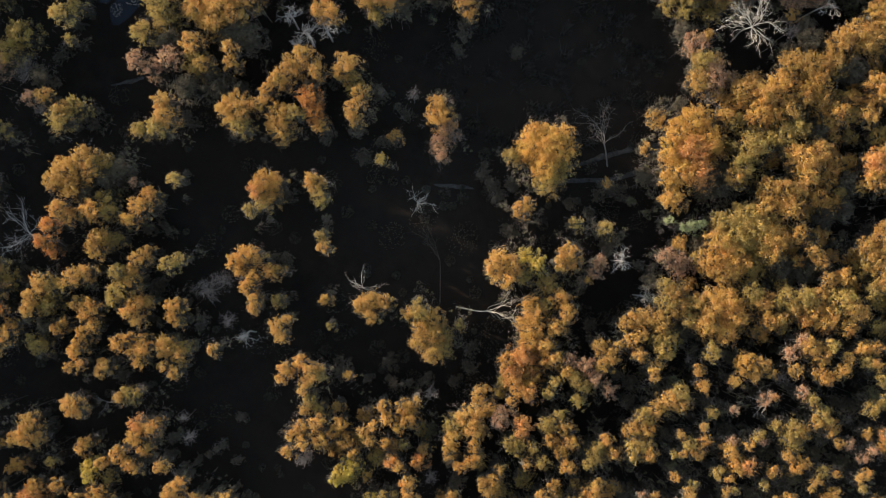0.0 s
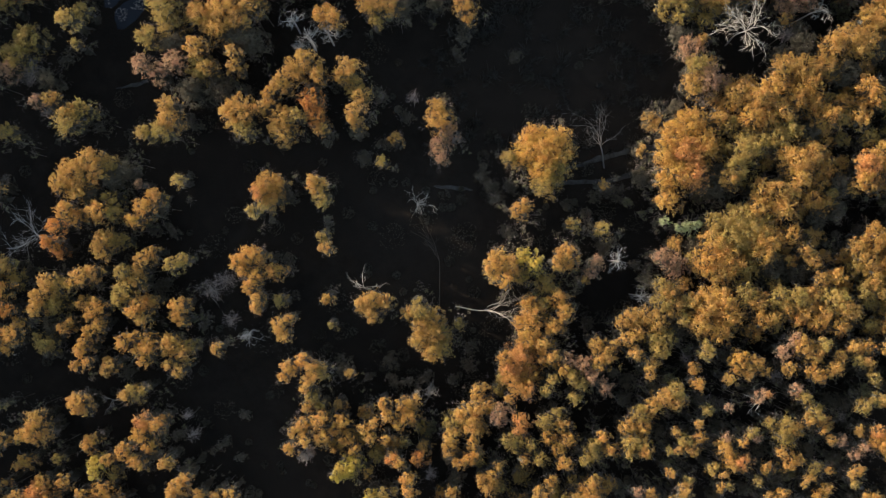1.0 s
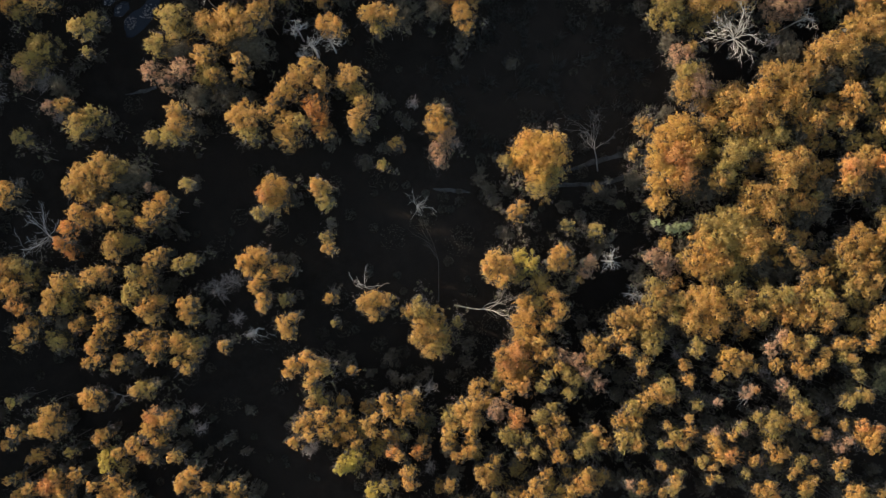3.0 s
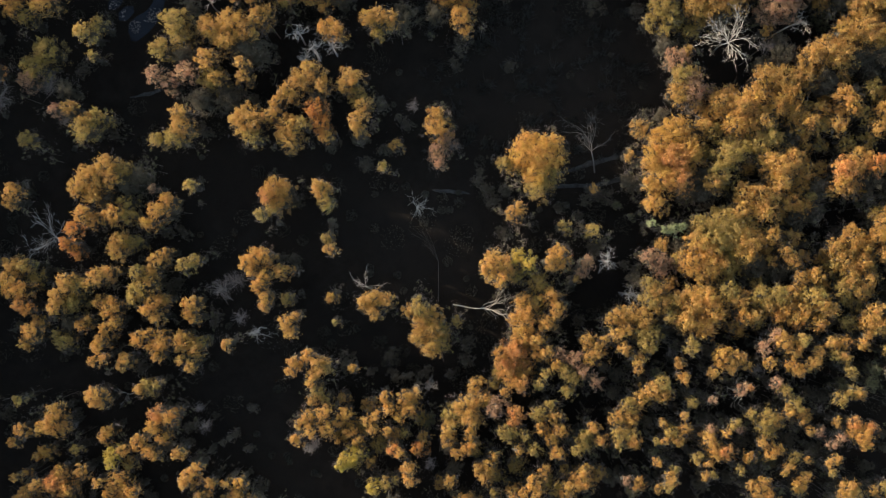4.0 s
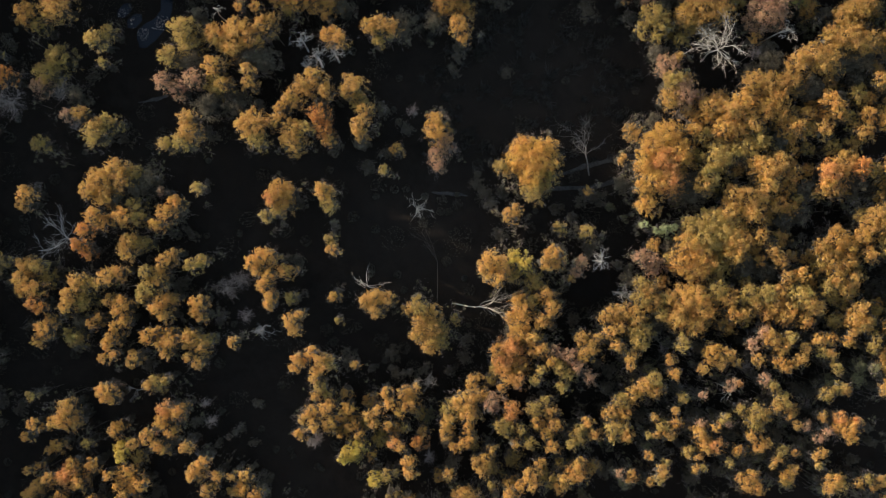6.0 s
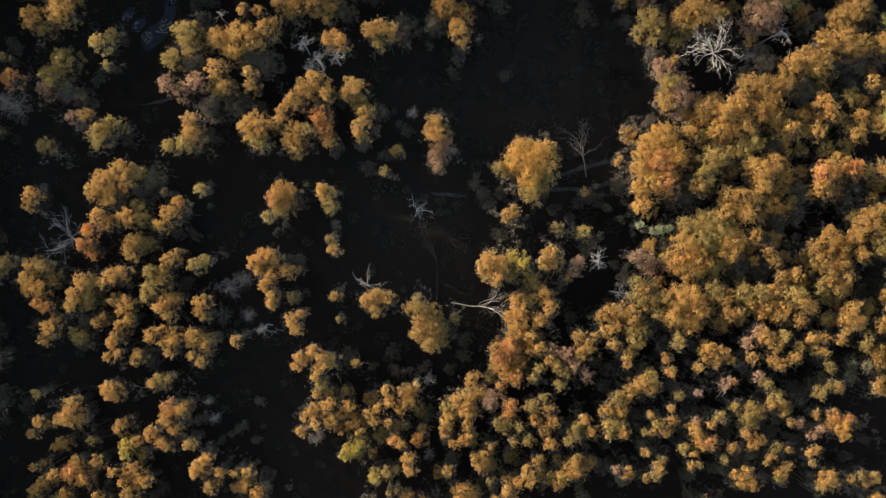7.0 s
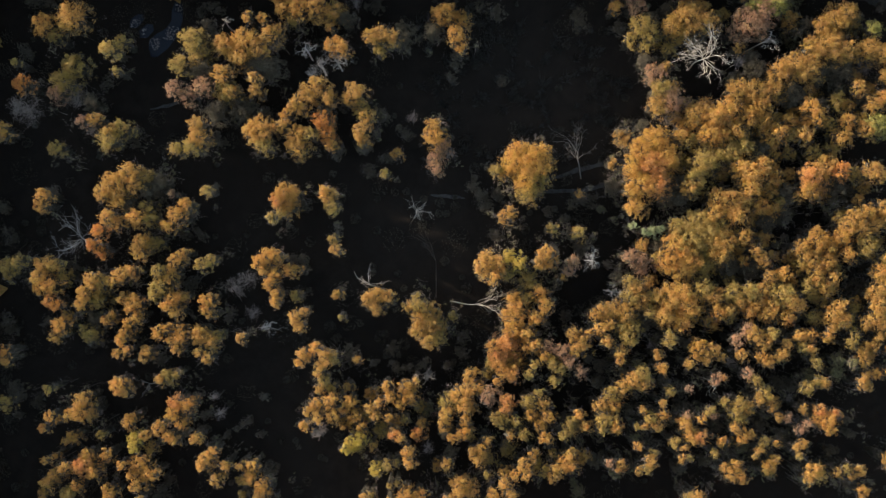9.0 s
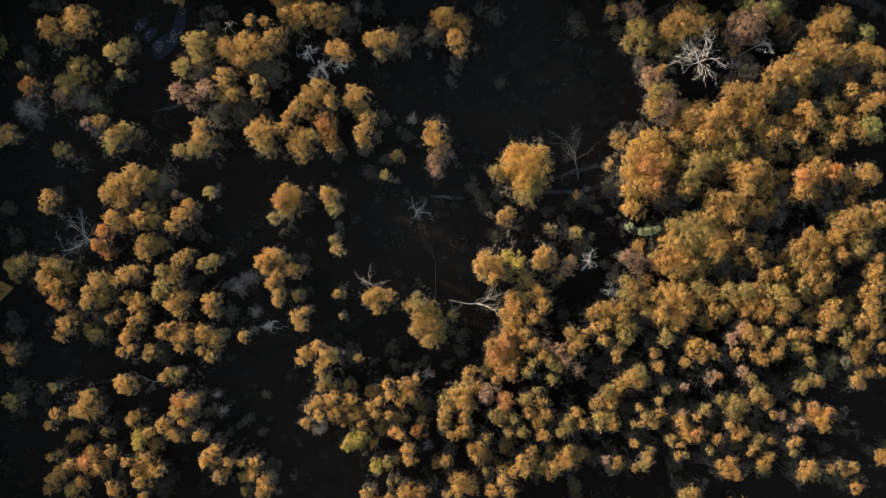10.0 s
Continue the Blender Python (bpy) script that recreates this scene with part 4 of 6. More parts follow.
tree(-65.8, 18.2, (0.0, -0.0, 1.35, 12.3, "amber"))
tree(-11.7, 17.5, (-0.2, 0.5, 1.34, 13.2, "gold"), (0.3, -0.9, 1.01, 12.3, "gold"))
tree(-7.4, -27.0, (-1.3, -0.2, 1.34, 10.1, "olive"), (0.7, 1.1, 1.06, 9.0, "amber"), (0.5, -0.4, 1.04, 12.2, "orange"), (1.5, -0.8, 0.77, 12.7, "amber"))
tree(28.0, 17.3, (0.0, 0.0, 1.37, 8.7, "gold"))
tree(56.8, 14.9, (0.0, 0.0, 1.36, 10.8, "olive"))
tree(47.6, 29.3, (0.0, 0.0, 1.35, 9.8, "drab_shade"))
tree(10.5, -30.3, (0.0, 0.0, 1.29, 9.1, "olive"))
tree(11.3, -1.3, (-0.6, 0.4, 1.29, 12.2, "lemon"), (0.7, -0.5, 1.20, 12.8, "lemon"))
tree(-65.7, -22.8, (0.0, 0.0, 1.29, 11.1, "olive"))
tree(-17.8, -23.4, (-0.7, 0.3, 1.28, 12.2, "gold"), (1.5, 0.8, 1.27, 12.8, "gold"), (-0.2, -1.3, 1.03, 13.0, "gold"), (-2.0, -0.5, 0.72, 12.2, "gold"))
tree(-57.6, -33.5, (-0.0, 0.1, 1.28, 12.2, "gold"), (-1.1, -1.0, 1.12, 12.7, "gold"), (1.5, 1.1, 0.95, 12.8, "gold"))
tree(-39.0, -23.3, (-0.6, 0.7, 1.28, 12.2, "orange"), (-0.9, -1.1, 1.28, 12.6, "amber"), (1.3, 0.2, 1.04, 12.7, "amber"), (1.9, 0.9, 0.72, 10.7, "amber"))
tree(-28.2, -33.9, (-0.2, 0.0, 1.28, 12.2, "amber"), (1.7, -0.9, 0.96, 12.8, "amber"), (-1.7, -0.7, 0.88, 10.9, "olive"), (0.3, 1.8, 0.88, 12.5, "amber"))
tree(7.5, -21.6, (0.0, 0.0, 1.28, 11.5, "russet"))
tree(-13.0, -24.6, (0.5, -0.2, 1.28, 12.4, "amber"), (-0.3, 1.9, 1.28, 12.4, "amber"), (-1.4, -1.6, 1.23, 8.7, "gold"), (2.0, -0.2, 1.01, 10.7, "olive"), (-1.2, 1.0, 0.96, 12.2, "amber"), (1.4, -1.6, 0.80, 12.5, "amber"))
tree(-39.2, -12.4, (0.5, 0.4, 1.28, 12.4, "amber"), (0.5, -0.4, 1.11, 13.1, "amber"), (-0.7, -0.9, 0.96, 12.6, "amber"), (-1.3, 1.0, 0.80, 12.6, "amber"))
tree(-40.8, -18.8, (0.0, 0.0, 1.28, 12.6, "olive"), (-1.0, -0.4, 0.88, 12.6, "gold"), (1.4, 0.5, 0.72, 12.6, "olive"))
tree(-34.9, -31.1, (-0.2, -0.1, 1.27, 12.9, "gold"), (0.8, 0.9, 1.03, 13.1, "amber"), (-0.6, -1.1, 0.88, 12.7, "amber"))
tree(-39.5, -2.0, (0.1, 0.8, 1.27, 12.9, "gold"), (-0.6, -0.8, 0.96, 12.1, "gold"), (-0.7, -2.0, 0.96, 12.6, "gold"), (1.3, 1.6, 0.88, 12.0, "gold"))
tree(-41.9, -2.9, (0.0, 0.0, 1.27, 13.0, "olive"))
tree(-46.0, -8.0, (0.7, 0.4, 1.27, 13.0, "amber"), (-1.2, 1.0, 1.12, 12.3, "gold"), (-0.2, -0.6, 0.96, 12.5, "amber"), (0.8, -1.7, 0.88, 12.7, "amber"))
tree(-17.4, -16.1, (0.3, 0.3, 1.27, 13.0, "gold"), (-1.1, 1.6, 0.96, 12.4, "amber"), (-0.2, -0.7, 0.95, 13.0, "gold"), (1.5, 0.2, 0.88, 12.5, "olive"), (-0.6, -1.9, 0.87, 13.0, "gold"))
tree(-56.9, -11.2, (0.1, 0.2, 1.27, 13.2, "amber"), (-0.6, -1.3, 1.12, 12.5, "amber"), (0.7, 1.4, 0.97, 10.9, "amber"))
tree(-13.8, 35.2, (0.0, 0.0, 1.27, 11.1, "drab_shade"))
tree(49.4, 1.7, (-0.0, 0.0, 1.32, 9.9, "gold"))
tree(67.5, -31.4, (0.0, 0.0, 1.36, 13.0, "amber"))
tree(13.8, -32.9, (-1.0, 0.7, 1.27, 13.0, "gold"), (1.2, 0.4, 1.10, 10.2, "olive"), (2.1, -0.5, 1.08, 11.0, "olive"), (-0.6, -0.6, 0.98, 12.7, "gold"), (-2.3, -0.7, 0.88, 12.3, "amber"))
tree(26.6, 9.7, (-0.0, 0.0, 1.31, 9.2, "drab_shade"))
tree(-39.4, 15.5, (0.0, 0.0, 1.26, 12.4, "olive"))
tree(-16.6, 7.9, (-0.1, 0.3, 1.26, 12.5, "gold"), (0.5, -1.3, 1.09, 12.4, "olive"), (-0.5, 1.1, 1.01, 12.7, "gold"))
tree(4.1, -27.6, (0.5, -0.4, 1.26, 8.7, "olive"), (-0.7, 0.3, 1.07, 12.7, "amber"), (0.2, 0.9, 0.68, 12.6, "amber"))
tree(-59.5, 7.8, (0.2, 0.5, 1.26, 12.9, "amber"), (-0.4, -0.9, 0.93, 11.9, "amber"))
tree(-16.4, 22.9, (0.0, 0.0, 1.26, 13.1, "gold"))
tree(56.6, -6.8, (0.0, 0.0, 1.30, 11.1, "olive"))
tree(56.2, 34.4, (0.0, 0.0, 1.29, 10.0, "drab_shade"))
tree(35.5, 3.8, (0.0, 0.0, 1.28, 13.0, "olive"))
tree(61.1, -0.5, (0.0, 0.0, 1.28, 13.1, "amber"))
tree(-9.9, -22.6, (-0.2, 0.8, 1.21, 8.7, "gold"), (-0.4, -1.0, 0.96, 12.2, "gold"), (0.9, -0.2, 0.88, 12.3, "gold"))
tree(8.9, 12.1, (0.0, 0.0, 1.21, 11.6, "olive"))
tree(1.2, -27.2, (-0.1, -0.3, 1.21, 10.8, "drab_shade"), (-0.4, 1.0, 1.07, 12.7, "gold"), (0.9, -0.9, 0.88, 12.4, "amber"))
tree(10.1, 5.4, (-0.2, -0.2, 1.20, 12.5, "amber"), (0.6, 0.6, 0.77, 12.9, "amber"))
tree(-4.8, -21.4, (0.5, -0.4, 1.20, 12.8, "amber"), (-0.4, 0.9, 1.20, 13.0, "amber"), (-0.8, -1.4, 1.03, 12.4, "amber"), (0.9, 1.2, 0.86, 12.0, "gold"))
tree(15.8, -8.1, (0.0, 0.0, 1.20, 12.8, "amber"))
tree(28.1, -4.5, (0.5, -0.3, 1.25, 13.1, "olive"), (-0.9, 0.5, 0.93, 9.4, "drab_shade"))
tree(-46.6, -11.2, (0.3, 0.6, 1.20, 12.5, "amber"), (-0.5, -1.1, 0.88, 12.5, "amber"))
tree(-21.1, -10.0, (-0.4, 0.2, 1.19, 12.8, "gold"), (0.0, -1.2, 0.88, 12.4, "gold"), (0.9, 1.1, 0.72, 12.3, "gold"))
tree(-8.8, -32.3, (-0.7, -0.2, 1.19, 12.8, "lemon"), (1.1, 0.3, 0.95, 12.9, "olive"))
tree(-57.8, 15.7, (0.0, 0.0, 1.18, 11.4, "olive"))
tree(-52.6, 19.8, (0.7, 0.1, 1.18, 12.4, "gold"), (-1.0, -0.1, 1.01, 12.2, "russet"))
tree(-27.4, 24.1, (0.0, 0.0, 1.18, 12.4, "gold"))
tree(8.1, -36.5, (0.0, 0.0, 1.17, 12.6, "amber"))
tree(38.0, -37.0, (0.5, 0.1, 1.25, 12.9, "gold"), (-0.8, -0.1, 0.94, 12.8, "olive"))
tree(45.1, 26.2, (0.0, 0.0, 1.22, 9.6, "drab_shade"))
tree(57.1, 24.2, (0.0, 0.0, 1.21, 8.7, "gold"))
tree(9.9, -34.1, (0.1, 0.5, 1.15, 10.3, "gold"), (-0.1, -0.6, 1.07, 13.0, "gold"))
tree(63.7, 26.4, (0.0, 0.0, 1.20, 9.3, "gold"))
tree(48.0, -0.8, (0.5, -0.6, 1.19, 13.0, "gold"), (-0.6, 0.7, 1.08, 12.9, "gold"))
tree(49.6, -3.9, (0.0, 0.0, 1.19, 13.0, "gold"))
tree(59.6, -4.2, (-0.7, 0.3, 1.19, 13.2, "gold"), (0.2, -1.4, 1.19, 9.5, "amber"), (0.5, 1.3, 1.12, 10.2, "olive"))
tree(-55.7, -28.1, (0.3, 0.2, 1.13, 11.1, "amber"), (-0.7, -0.4, 0.72, 10.9, "amber"))
tree(21.2, 2.6, (0.0, 0.0, 1.12, 11.0, "olive"))
tree(10.4, -3.6, (0.0, 0.0, 1.12, 11.1, "olive"))
tree(13.3, -7.3, (0.0, 0.0, 1.12, 11.6, "olive"))
tree(-42.0, -12.2, (-0.1, -0.3, 1.12, 12.1, "amber"), (0.1, 0.4, 0.95, 13.1, "amber"))
tree(-47.5, -13.6, (-0.2, 0.4, 1.12, 12.2, "amber"), (0.7, -1.1, 0.64, 12.3, "amber"))
tree(-49.5, -36.1, (0.2, -0.2, 1.12, 12.5, "amber"), (-0.4, 0.6, 0.72, 12.2, "amber"))
tree(-46.6, -25.4, (-0.2, -0.2, 1.12, 12.5, "amber"), (0.4, 0.5, 0.72, 10.7, "amber"))
tree(-15.9, -24.8, (0.0, 0.0, 1.12, 12.6, "gold"))
tree(-2.9, -26.9, (-0.3, -0.5, 1.12, 12.4, "rust"), (0.4, 0.9, 0.87, 10.6, "gold"))
tree(-24.9, -4.7, (-0.5, -0.2, 1.12, 12.7, "amber"), (0.2, 1.2, 1.12, 12.7, "amber"), (0.5, -1.7, 0.88, 12.8, "amber"))
tree(-41.1, -27.2, (-0.9, 0.8, 1.11, 12.8, "amber"), (0.5, -0.5, 0.95, 12.8, "amber"), (1.3, -1.0, 0.72, 12.5, "amber"))
tree(-34.9, -7.8, (0.3, 0.6, 1.11, 12.9, "amber"), (-0.3, -0.8, 0.96, 12.0, "amber"))
tree(1.4, -31.4, (0.3, 0.6, 1.09, 9.4, "drab_shade"), (-0.4, -0.7, 0.98, 12.3, "gold"))
tree(10.7, -37.0, (0.0, 0.0, 1.08, 12.1, "gold"))
tree(8.1, -14.3, (0.0, 0.0, 1.07, 13.0, "amber"))
tree(30.9, 0.8, (-0.0, 0.0, 1.11, 10.1, "gold"))
tree(34.9, 30.3, (0.0, 0.0, 1.11, 10.3, "olive"))
tree(65.4, 3.7, (0.0, 0.0, 1.08, 12.9, "gold"))
tree(39.5, 9.0, (0.0, 0.0, 1.08, 9.3, "olive"))
tree(-51.4, 0.5, (0.6, -0.5, 1.04, 11.5, "rust"), (-0.6, 0.5, 1.04, 12.0, "rust"))
tree(-44.0, -15.3, (0.1, 0.3, 1.04, 12.1, "gold"), (-0.3, -0.7, 0.72, 12.1, "gold"))
tree(-22.2, -2.9, (-0.3, -0.0, 1.04, 12.1, "amber"), (0.7, 0.1, 0.72, 10.7, "amber"))
tree(-0.2, -32.7, (0.0, 0.0, 1.04, 9.1, "amber"))
tree(-65.3, -15.4, (-0.2, 0.6, 1.04, 12.3, "rust"), (0.2, -0.8, 0.88, 11.9, "amber"))
tree(-45.4, -35.1, (0.0, 0.0, 1.04, 12.7, "gold"))
tree(47.0, 39.3, (0.0, 0.0, 1.08, 9.1, "gold"))
tree(26.8, 36.8, (0.0, 0.0, 1.08, 11.3, "amber"))
tree(-33.2, -34.0, (-0.3, -0.2, 1.03, 12.8, "gold"), (0.6, 0.3, 0.72, 12.1, "gold"))
tree(19.9, -2.3, (0.4, 0.6, 1.03, 11.5, "russet"), (-0.4, -0.7, 0.95, 11.0, "russet"))
tree(-34.9, -1.7, (-0.6, -0.3, 1.03, 12.9, "olive"), (0.6, 0.4, 0.96, 12.0, "olive"))
tree(-26.5, -36.3, (0.4, 0.4, 1.03, 13.1, "amber"), (-0.5, -0.5, 0.95, 12.9, "gold"))
tree(53.8, -5.0, (0.0, 0.0, 1.07, 9.7, "amber"))
tree(-24.3, 5.6, (0.6, 0.3, 1.02, 11.1, "olive"), (-0.9, -0.4, 0.84, 12.6, "olive"))
tree(35.4, 16.6, (0.0, 0.0, 1.05, 9.1, "drab_shade"))
tree(-16.0, 15.9, (0.0, 0.0, 1.01, 12.0, "amber"))
tree(-22.6, 20.6, (0.0, 0.0, 1.01, 12.9, "amber"))
tree(7.9, -19.1, (-0.5, 0.4, 0.98, 9.4, "olive"), (0.9, -0.6, 0.78, 12.8, "amber"))
tree(30.9, 18.9, (0.0, 0.0, 1.02, 10.3, "drab_shade"))
tree(63.2, -36.1, (0.0, 0.0, 1.05, 12.8, "amber"))
tree(-2.9, -23.6, (0.0, 0.0, 0.97, 9.6, "olive"))
tree(-17.0, -20.2, (-0.7, -0.4, 0.96, 12.0, "gold"), (-0.2, 0.9, 0.96, 12.6, "olive"), (1.0, -0.5, 0.88, 11.3, "olive"))
tree(31.2, 30.8, (0.0, 0.0, 1.00, 11.0, "olive"))
tree(-49.5, -9.9, (-0.3, -0.3, 0.96, 12.1, "amber"), (0.6, 0.6, 0.72, 12.0, "amber"))
tree(-38.7, -25.7, (0.0, 0.0, 0.96, 12.2, "amber"))
tree(-7.3, -21.9, (0.0, 0.0, 0.96, 12.2, "amber"))
tree(-36.5, -27.9, (0.0, 0.0, 0.96, 12.4, "gold"))
tree(-34.7, -15.9, (0.0, 0.0, 0.96, 12.5, "gold"))
tree(-49.7, -30.3, (-0.0, 0.0, 0.96, 12.7, "amber"))
tree(61.0, 32.3, (0.0, 0.0, 0.99, 9.7, "amber"))
# Green bush raised to crown height and lightened in colour to look sunlit.
tree(32.5, 3.0, (-0.2, -0.1, 0.99, 11.6, "pale"), (1.1, 0.2, 0.72, 11.6, "pale"), (-1.5, -0.1, 0.54, 11.6, "pale"))
tree(17.0, 3.2, (0.0, 0.0, 0.95, 11.9, "olive"))
tree(53.4, 14.8, (0.0, 0.0, 0.98, 9.4, "olive"))
tree(-4.7, -30.8, (-0.1, 0.8, 0.94, 12.7, "amber"), (0.1, -0.8, 0.94, 12.9, "amber"))
tree(-8.8, 30.3, (0.0, 0.0, 0.93, 11.0, "olive"))
tree(50.9, 12.6, (0.0, 0.0, 0.97, 9.6, "gold"))
tree(-34.9, 9.1, (0.0, 0.0, 0.92, 12.6, "olive"))
tree(50.7, -0.8, (0.0, 0.0, 0.95, 10.0, "gold"))
tree(62.8, -8.8, (0.0, 0.0, 0.93, 10.9, "olive"))
tree(-15.7, 1.0, (-0.3, 0.8, 0.88, 10.9, "olive"), (0.3, -0.8, 0.87, 12.9, "gold"))
tree(-20.3, -26.3, (0.0, -0.0, 0.88, 11.0, "amber"))
tree(-21.6, -6.8, (0.0, 0.0, 0.88, 11.3, "olive"))
tree(17.2, -34.0, (0.0, 0.0, 0.94, 12.1, "gold"))
tree(-59.4, -36.1, (0.0, 0.0, 0.88, 11.9, "gold"))
tree(63.0, -33.1, (0.0, 0.0, 0.94, 12.7, "gold"))
tree(3.8, -25.3, (0.0, 0.0, 0.88, 12.9, "amber"))
tree(-10.9, -36.8, (-0.3, -0.0, 0.88, 12.6, "gold"), (0.8, 0.1, 0.56, 10.7, "olive"))
tree(-58.0, -24.8, (-0.4, 0.2, 0.88, 12.7, "amber"), (0.9, -0.4, 0.56, 10.6, "amber"))
tree(-32.1, -32.0, (0.0, 0.0, 0.87, 12.8, "amber"))
tree(-20.4, -15.8, (-0.1, 0.5, 0.87, 13.0, "amber"), (0.8, 0.0, 0.72, 12.3, "amber"), (-0.6, -0.8, 0.72, 12.3, "amber"))
tree(-6.4, 14.7, (0.0, 0.0, 0.86, 11.1, "amber"))
tree(45.6, 30.7, (0.0, 0.0, 0.88, 10.0, "gold"))
tree(-16.4, 34.2, (0.0, 0.0, 0.85, 10.7, "amber"))
tree(51.8, 20.2, (0.0, 0.0, 0.88, 9.5, "olive"))
tree(-26.3, 35.0, (0.0, 0.0, 0.84, 12.2, "amber"))
tree(-28.6, 35.2, (0.0, 0.0, 0.84, 12.6, "amber"))
tree(-13.8, -20.5, (0.0, 0.0, 0.83, 10.5, "gold"))
tree(63.4, 7.7, (0.0, 0.0, 0.86, 10.5, "gold"))
tree(63.1, 34.3, (-0.0, 0.0, 0.85, 9.6, "olive"))
tree(-51.0, -27.6, (0.0, 0.0, 0.80, 11.0, "olive"))
tree(-15.5, -6.4, (0.0, -0.0, 0.80, 11.0, "amber"))
tree(-58.9, -20.7, (0.0, 0.0, 0.80, 11.3, "olive"))
tree(26.5, 13.3, (0.0, 0.0, 0.83, 9.0, "gold"))
tree(-59.4, -26.5, (0.0, 0.0, 0.80, 11.9, "amber"))
tree(-39.4, -14.6, (0.0, 0.0, 0.80, 12.5, "amber"))
tree(-29.7, -12.9, (0.0, -0.0, 0.80, 12.7, "amber"))
tree(-7.9, -20.1, (0.0, 0.0, 0.80, 12.7, "amber"))
tree(-7.6, -24.9, (0.0, 0.0, 0.80, 12.8, "amber"))
tree(2.1, -9.9, (0.0, 0.0, 0.79, 10.6, "olive"))
tree(7.2, -28.3, (-0.0, 0.0, 0.78, 12.3, "gold"))
tree(14.1, -30.3, (0.0, -0.0, 0.78, 12.8, "amber"))
tree(-8.2, 11.7, (0.0, 0.0, 0.76, 11.2, "olive"))
tree(-29.7, -36.8, (0.0, 0.0, 0.72, 10.7, "olive"))
tree(-10.0, -29.4, (0.0, 0.0, 0.72, 11.3, "amber"))
tree(-45.2, -37.3, (0.0, 0.0, 0.72, 11.8, "amber"))
tree(-7.4, -37.5, (0.0, 0.0, 0.72, 11.8, "amber"))
tree(-34.3, -9.4, (0.0, 0.0, 0.72, 11.9, "amber"))
tree(-24.6, -7.7, (0.0, 0.0, 0.72, 12.2, "amber"))
tree(-48.2, -15.2, (0.0, 0.0, 0.72, 12.2, "amber"))
tree(-29.8, -32.1, (0.0, 0.0, 0.72, 12.3, "gold"))
tree(-47.5, -31.9, (0.0, 0.0, 0.72, 12.9, "amber"))
tree(-9.4, -24.8, (0.0, 0.0, 0.72, 12.9, "gold"))
tree(7.3, -33.8, (0.0, 0.0, 0.69, 11.0, "olive"))
tree(1.2, -37.2, (0.0, 0.0, 0.68, 12.1, "gold"))
tree(-40.2, 8.7, (0.0, 0.0, 0.68, 10.7, "russet"))
tree(-48.7, 27.3, (0.0, 0.0, 0.68, 10.9, "olive"))
tree(-63.8, 28.6, (0.0, 0.0, 0.68, 10.9, "olive"))
tree(-12.4, -16.4, (0.0, 0.0, 0.64, 10.9, "amber"))
tree(-59.0, -31.3, (0.0, 0.0, 0.64, 12.2, "gold"))
tree(21.2, 8.6, (0.0, 0.0, 0.60, 10.8, "amber"))
tree(-6.5, -31.9, (-0.0, 0.0, 0.60, 10.8, "olive"))
tree(-5.2, -25.4, (0.0, 0.0, 0.60, 10.9, "olive"))
# Another green bush set crown-high, its lighter colour standing for sunlight.
tree(29.3, 3.7, (0.0, -0.0, 0.62, 11.6, "pale"))
tree(-3.3, -6.7, (-0.0, 0.0, 0.60, 12.2, "olive"))
tree(-57.7, -30.6, (0.0, 0.0, 0.56, 10.7, "amber"))
tree(18.7, -4.0, (0.0, 0.0, 0.52, 10.7, "amber"))
tree(-14.7, -9.9, (0.0, 0.0, 0.48, 10.6, "olive"))
tree(-7.4, -35.3, (0.0, 0.0, 0.48, 11.6, "olive"))
tree(-3.4, -19.2, (-0.0, 0.0, 0.43, 12.6, "gold"))
bare_tree(-62.8, 21.9, (0.4, -0.1, 2.60, 11.0, "twig"), (-1.4, 0.4, 1.39, 10.2, "twig"))
bare_tree(-55.1, 23.6, (0.0, 0.0, 1.91, 10.3, "twig"))
bare_tree(-30.0, -4.8, (-0.9, -0.5, 1.74, 10.2, "twig"), (0.9, 0.5, 1.74, 10.5, "twig"))
bare_tree(64.9, 27.7, (0.0, 0.0, 1.56, 10.3, "twig"))
bare_tree(1.8, 14.8, (0.0, 0.0, 1.22, 9.4, "twig"))
bare_tree(-28.3, -9.5, (0.0, 0.0, 1.22, 9.4, "twig"))
bare_tree(35.3, 20.2, (0.0, 0.0, 1.22, 9.6, "twig"))
bare_tree(-25.1, 30.9, (0.0, -0.0, 1.22, 10.0, "twig"))
bare_tree(45.7, 28.6, (-0.0, -0.0, 1.22, 10.1, "twig"))
bare_tree(-1.6, -30.0, (0.0, 0.0, 1.13, 9.5, "twig"))
bare_tree(-3.9, 20.3, (-0.0, 0.0, 1.05, 9.2, "twig"))
bare_tree(-12.6, 37.9, (0.0, 0.0, 1.05, 9.4, "twig"))
bare_tree(-33.2, -24.8, (0.0, 0.0, 1.05, 9.5, "twig"))
bare_tree(-52.5, 18.4, (0.0, 0.0, 1.04, 10.0, "twig"))
bare_tree(-34.0, -22.1, (0.0, 0.0, 0.87, 9.5, "twig"))
shrub(55.1, 35.9, (-0.5, 1.4, 2.35, 7.4, "green"), (0.7, -2.0, 1.96, 7.0, "green"))
shrub(8.5, 37.7, (0.0, 0.0, 2.13, 6.2, "drab_shade"))
shrub(65.2, 35.2, (0.0, 0.0, 1.96, 7.0, "green"))
shrub(22.5, 7.5, (-0.3, -0.1, 1.95, 6.3, "drab_shade"), (1.1, 0.5, 1.07, 5.4, "drab_shade"))
shrub(21.3, 36.8, (0.0, 0.0, 1.77, 6.4, "drab_shade"))
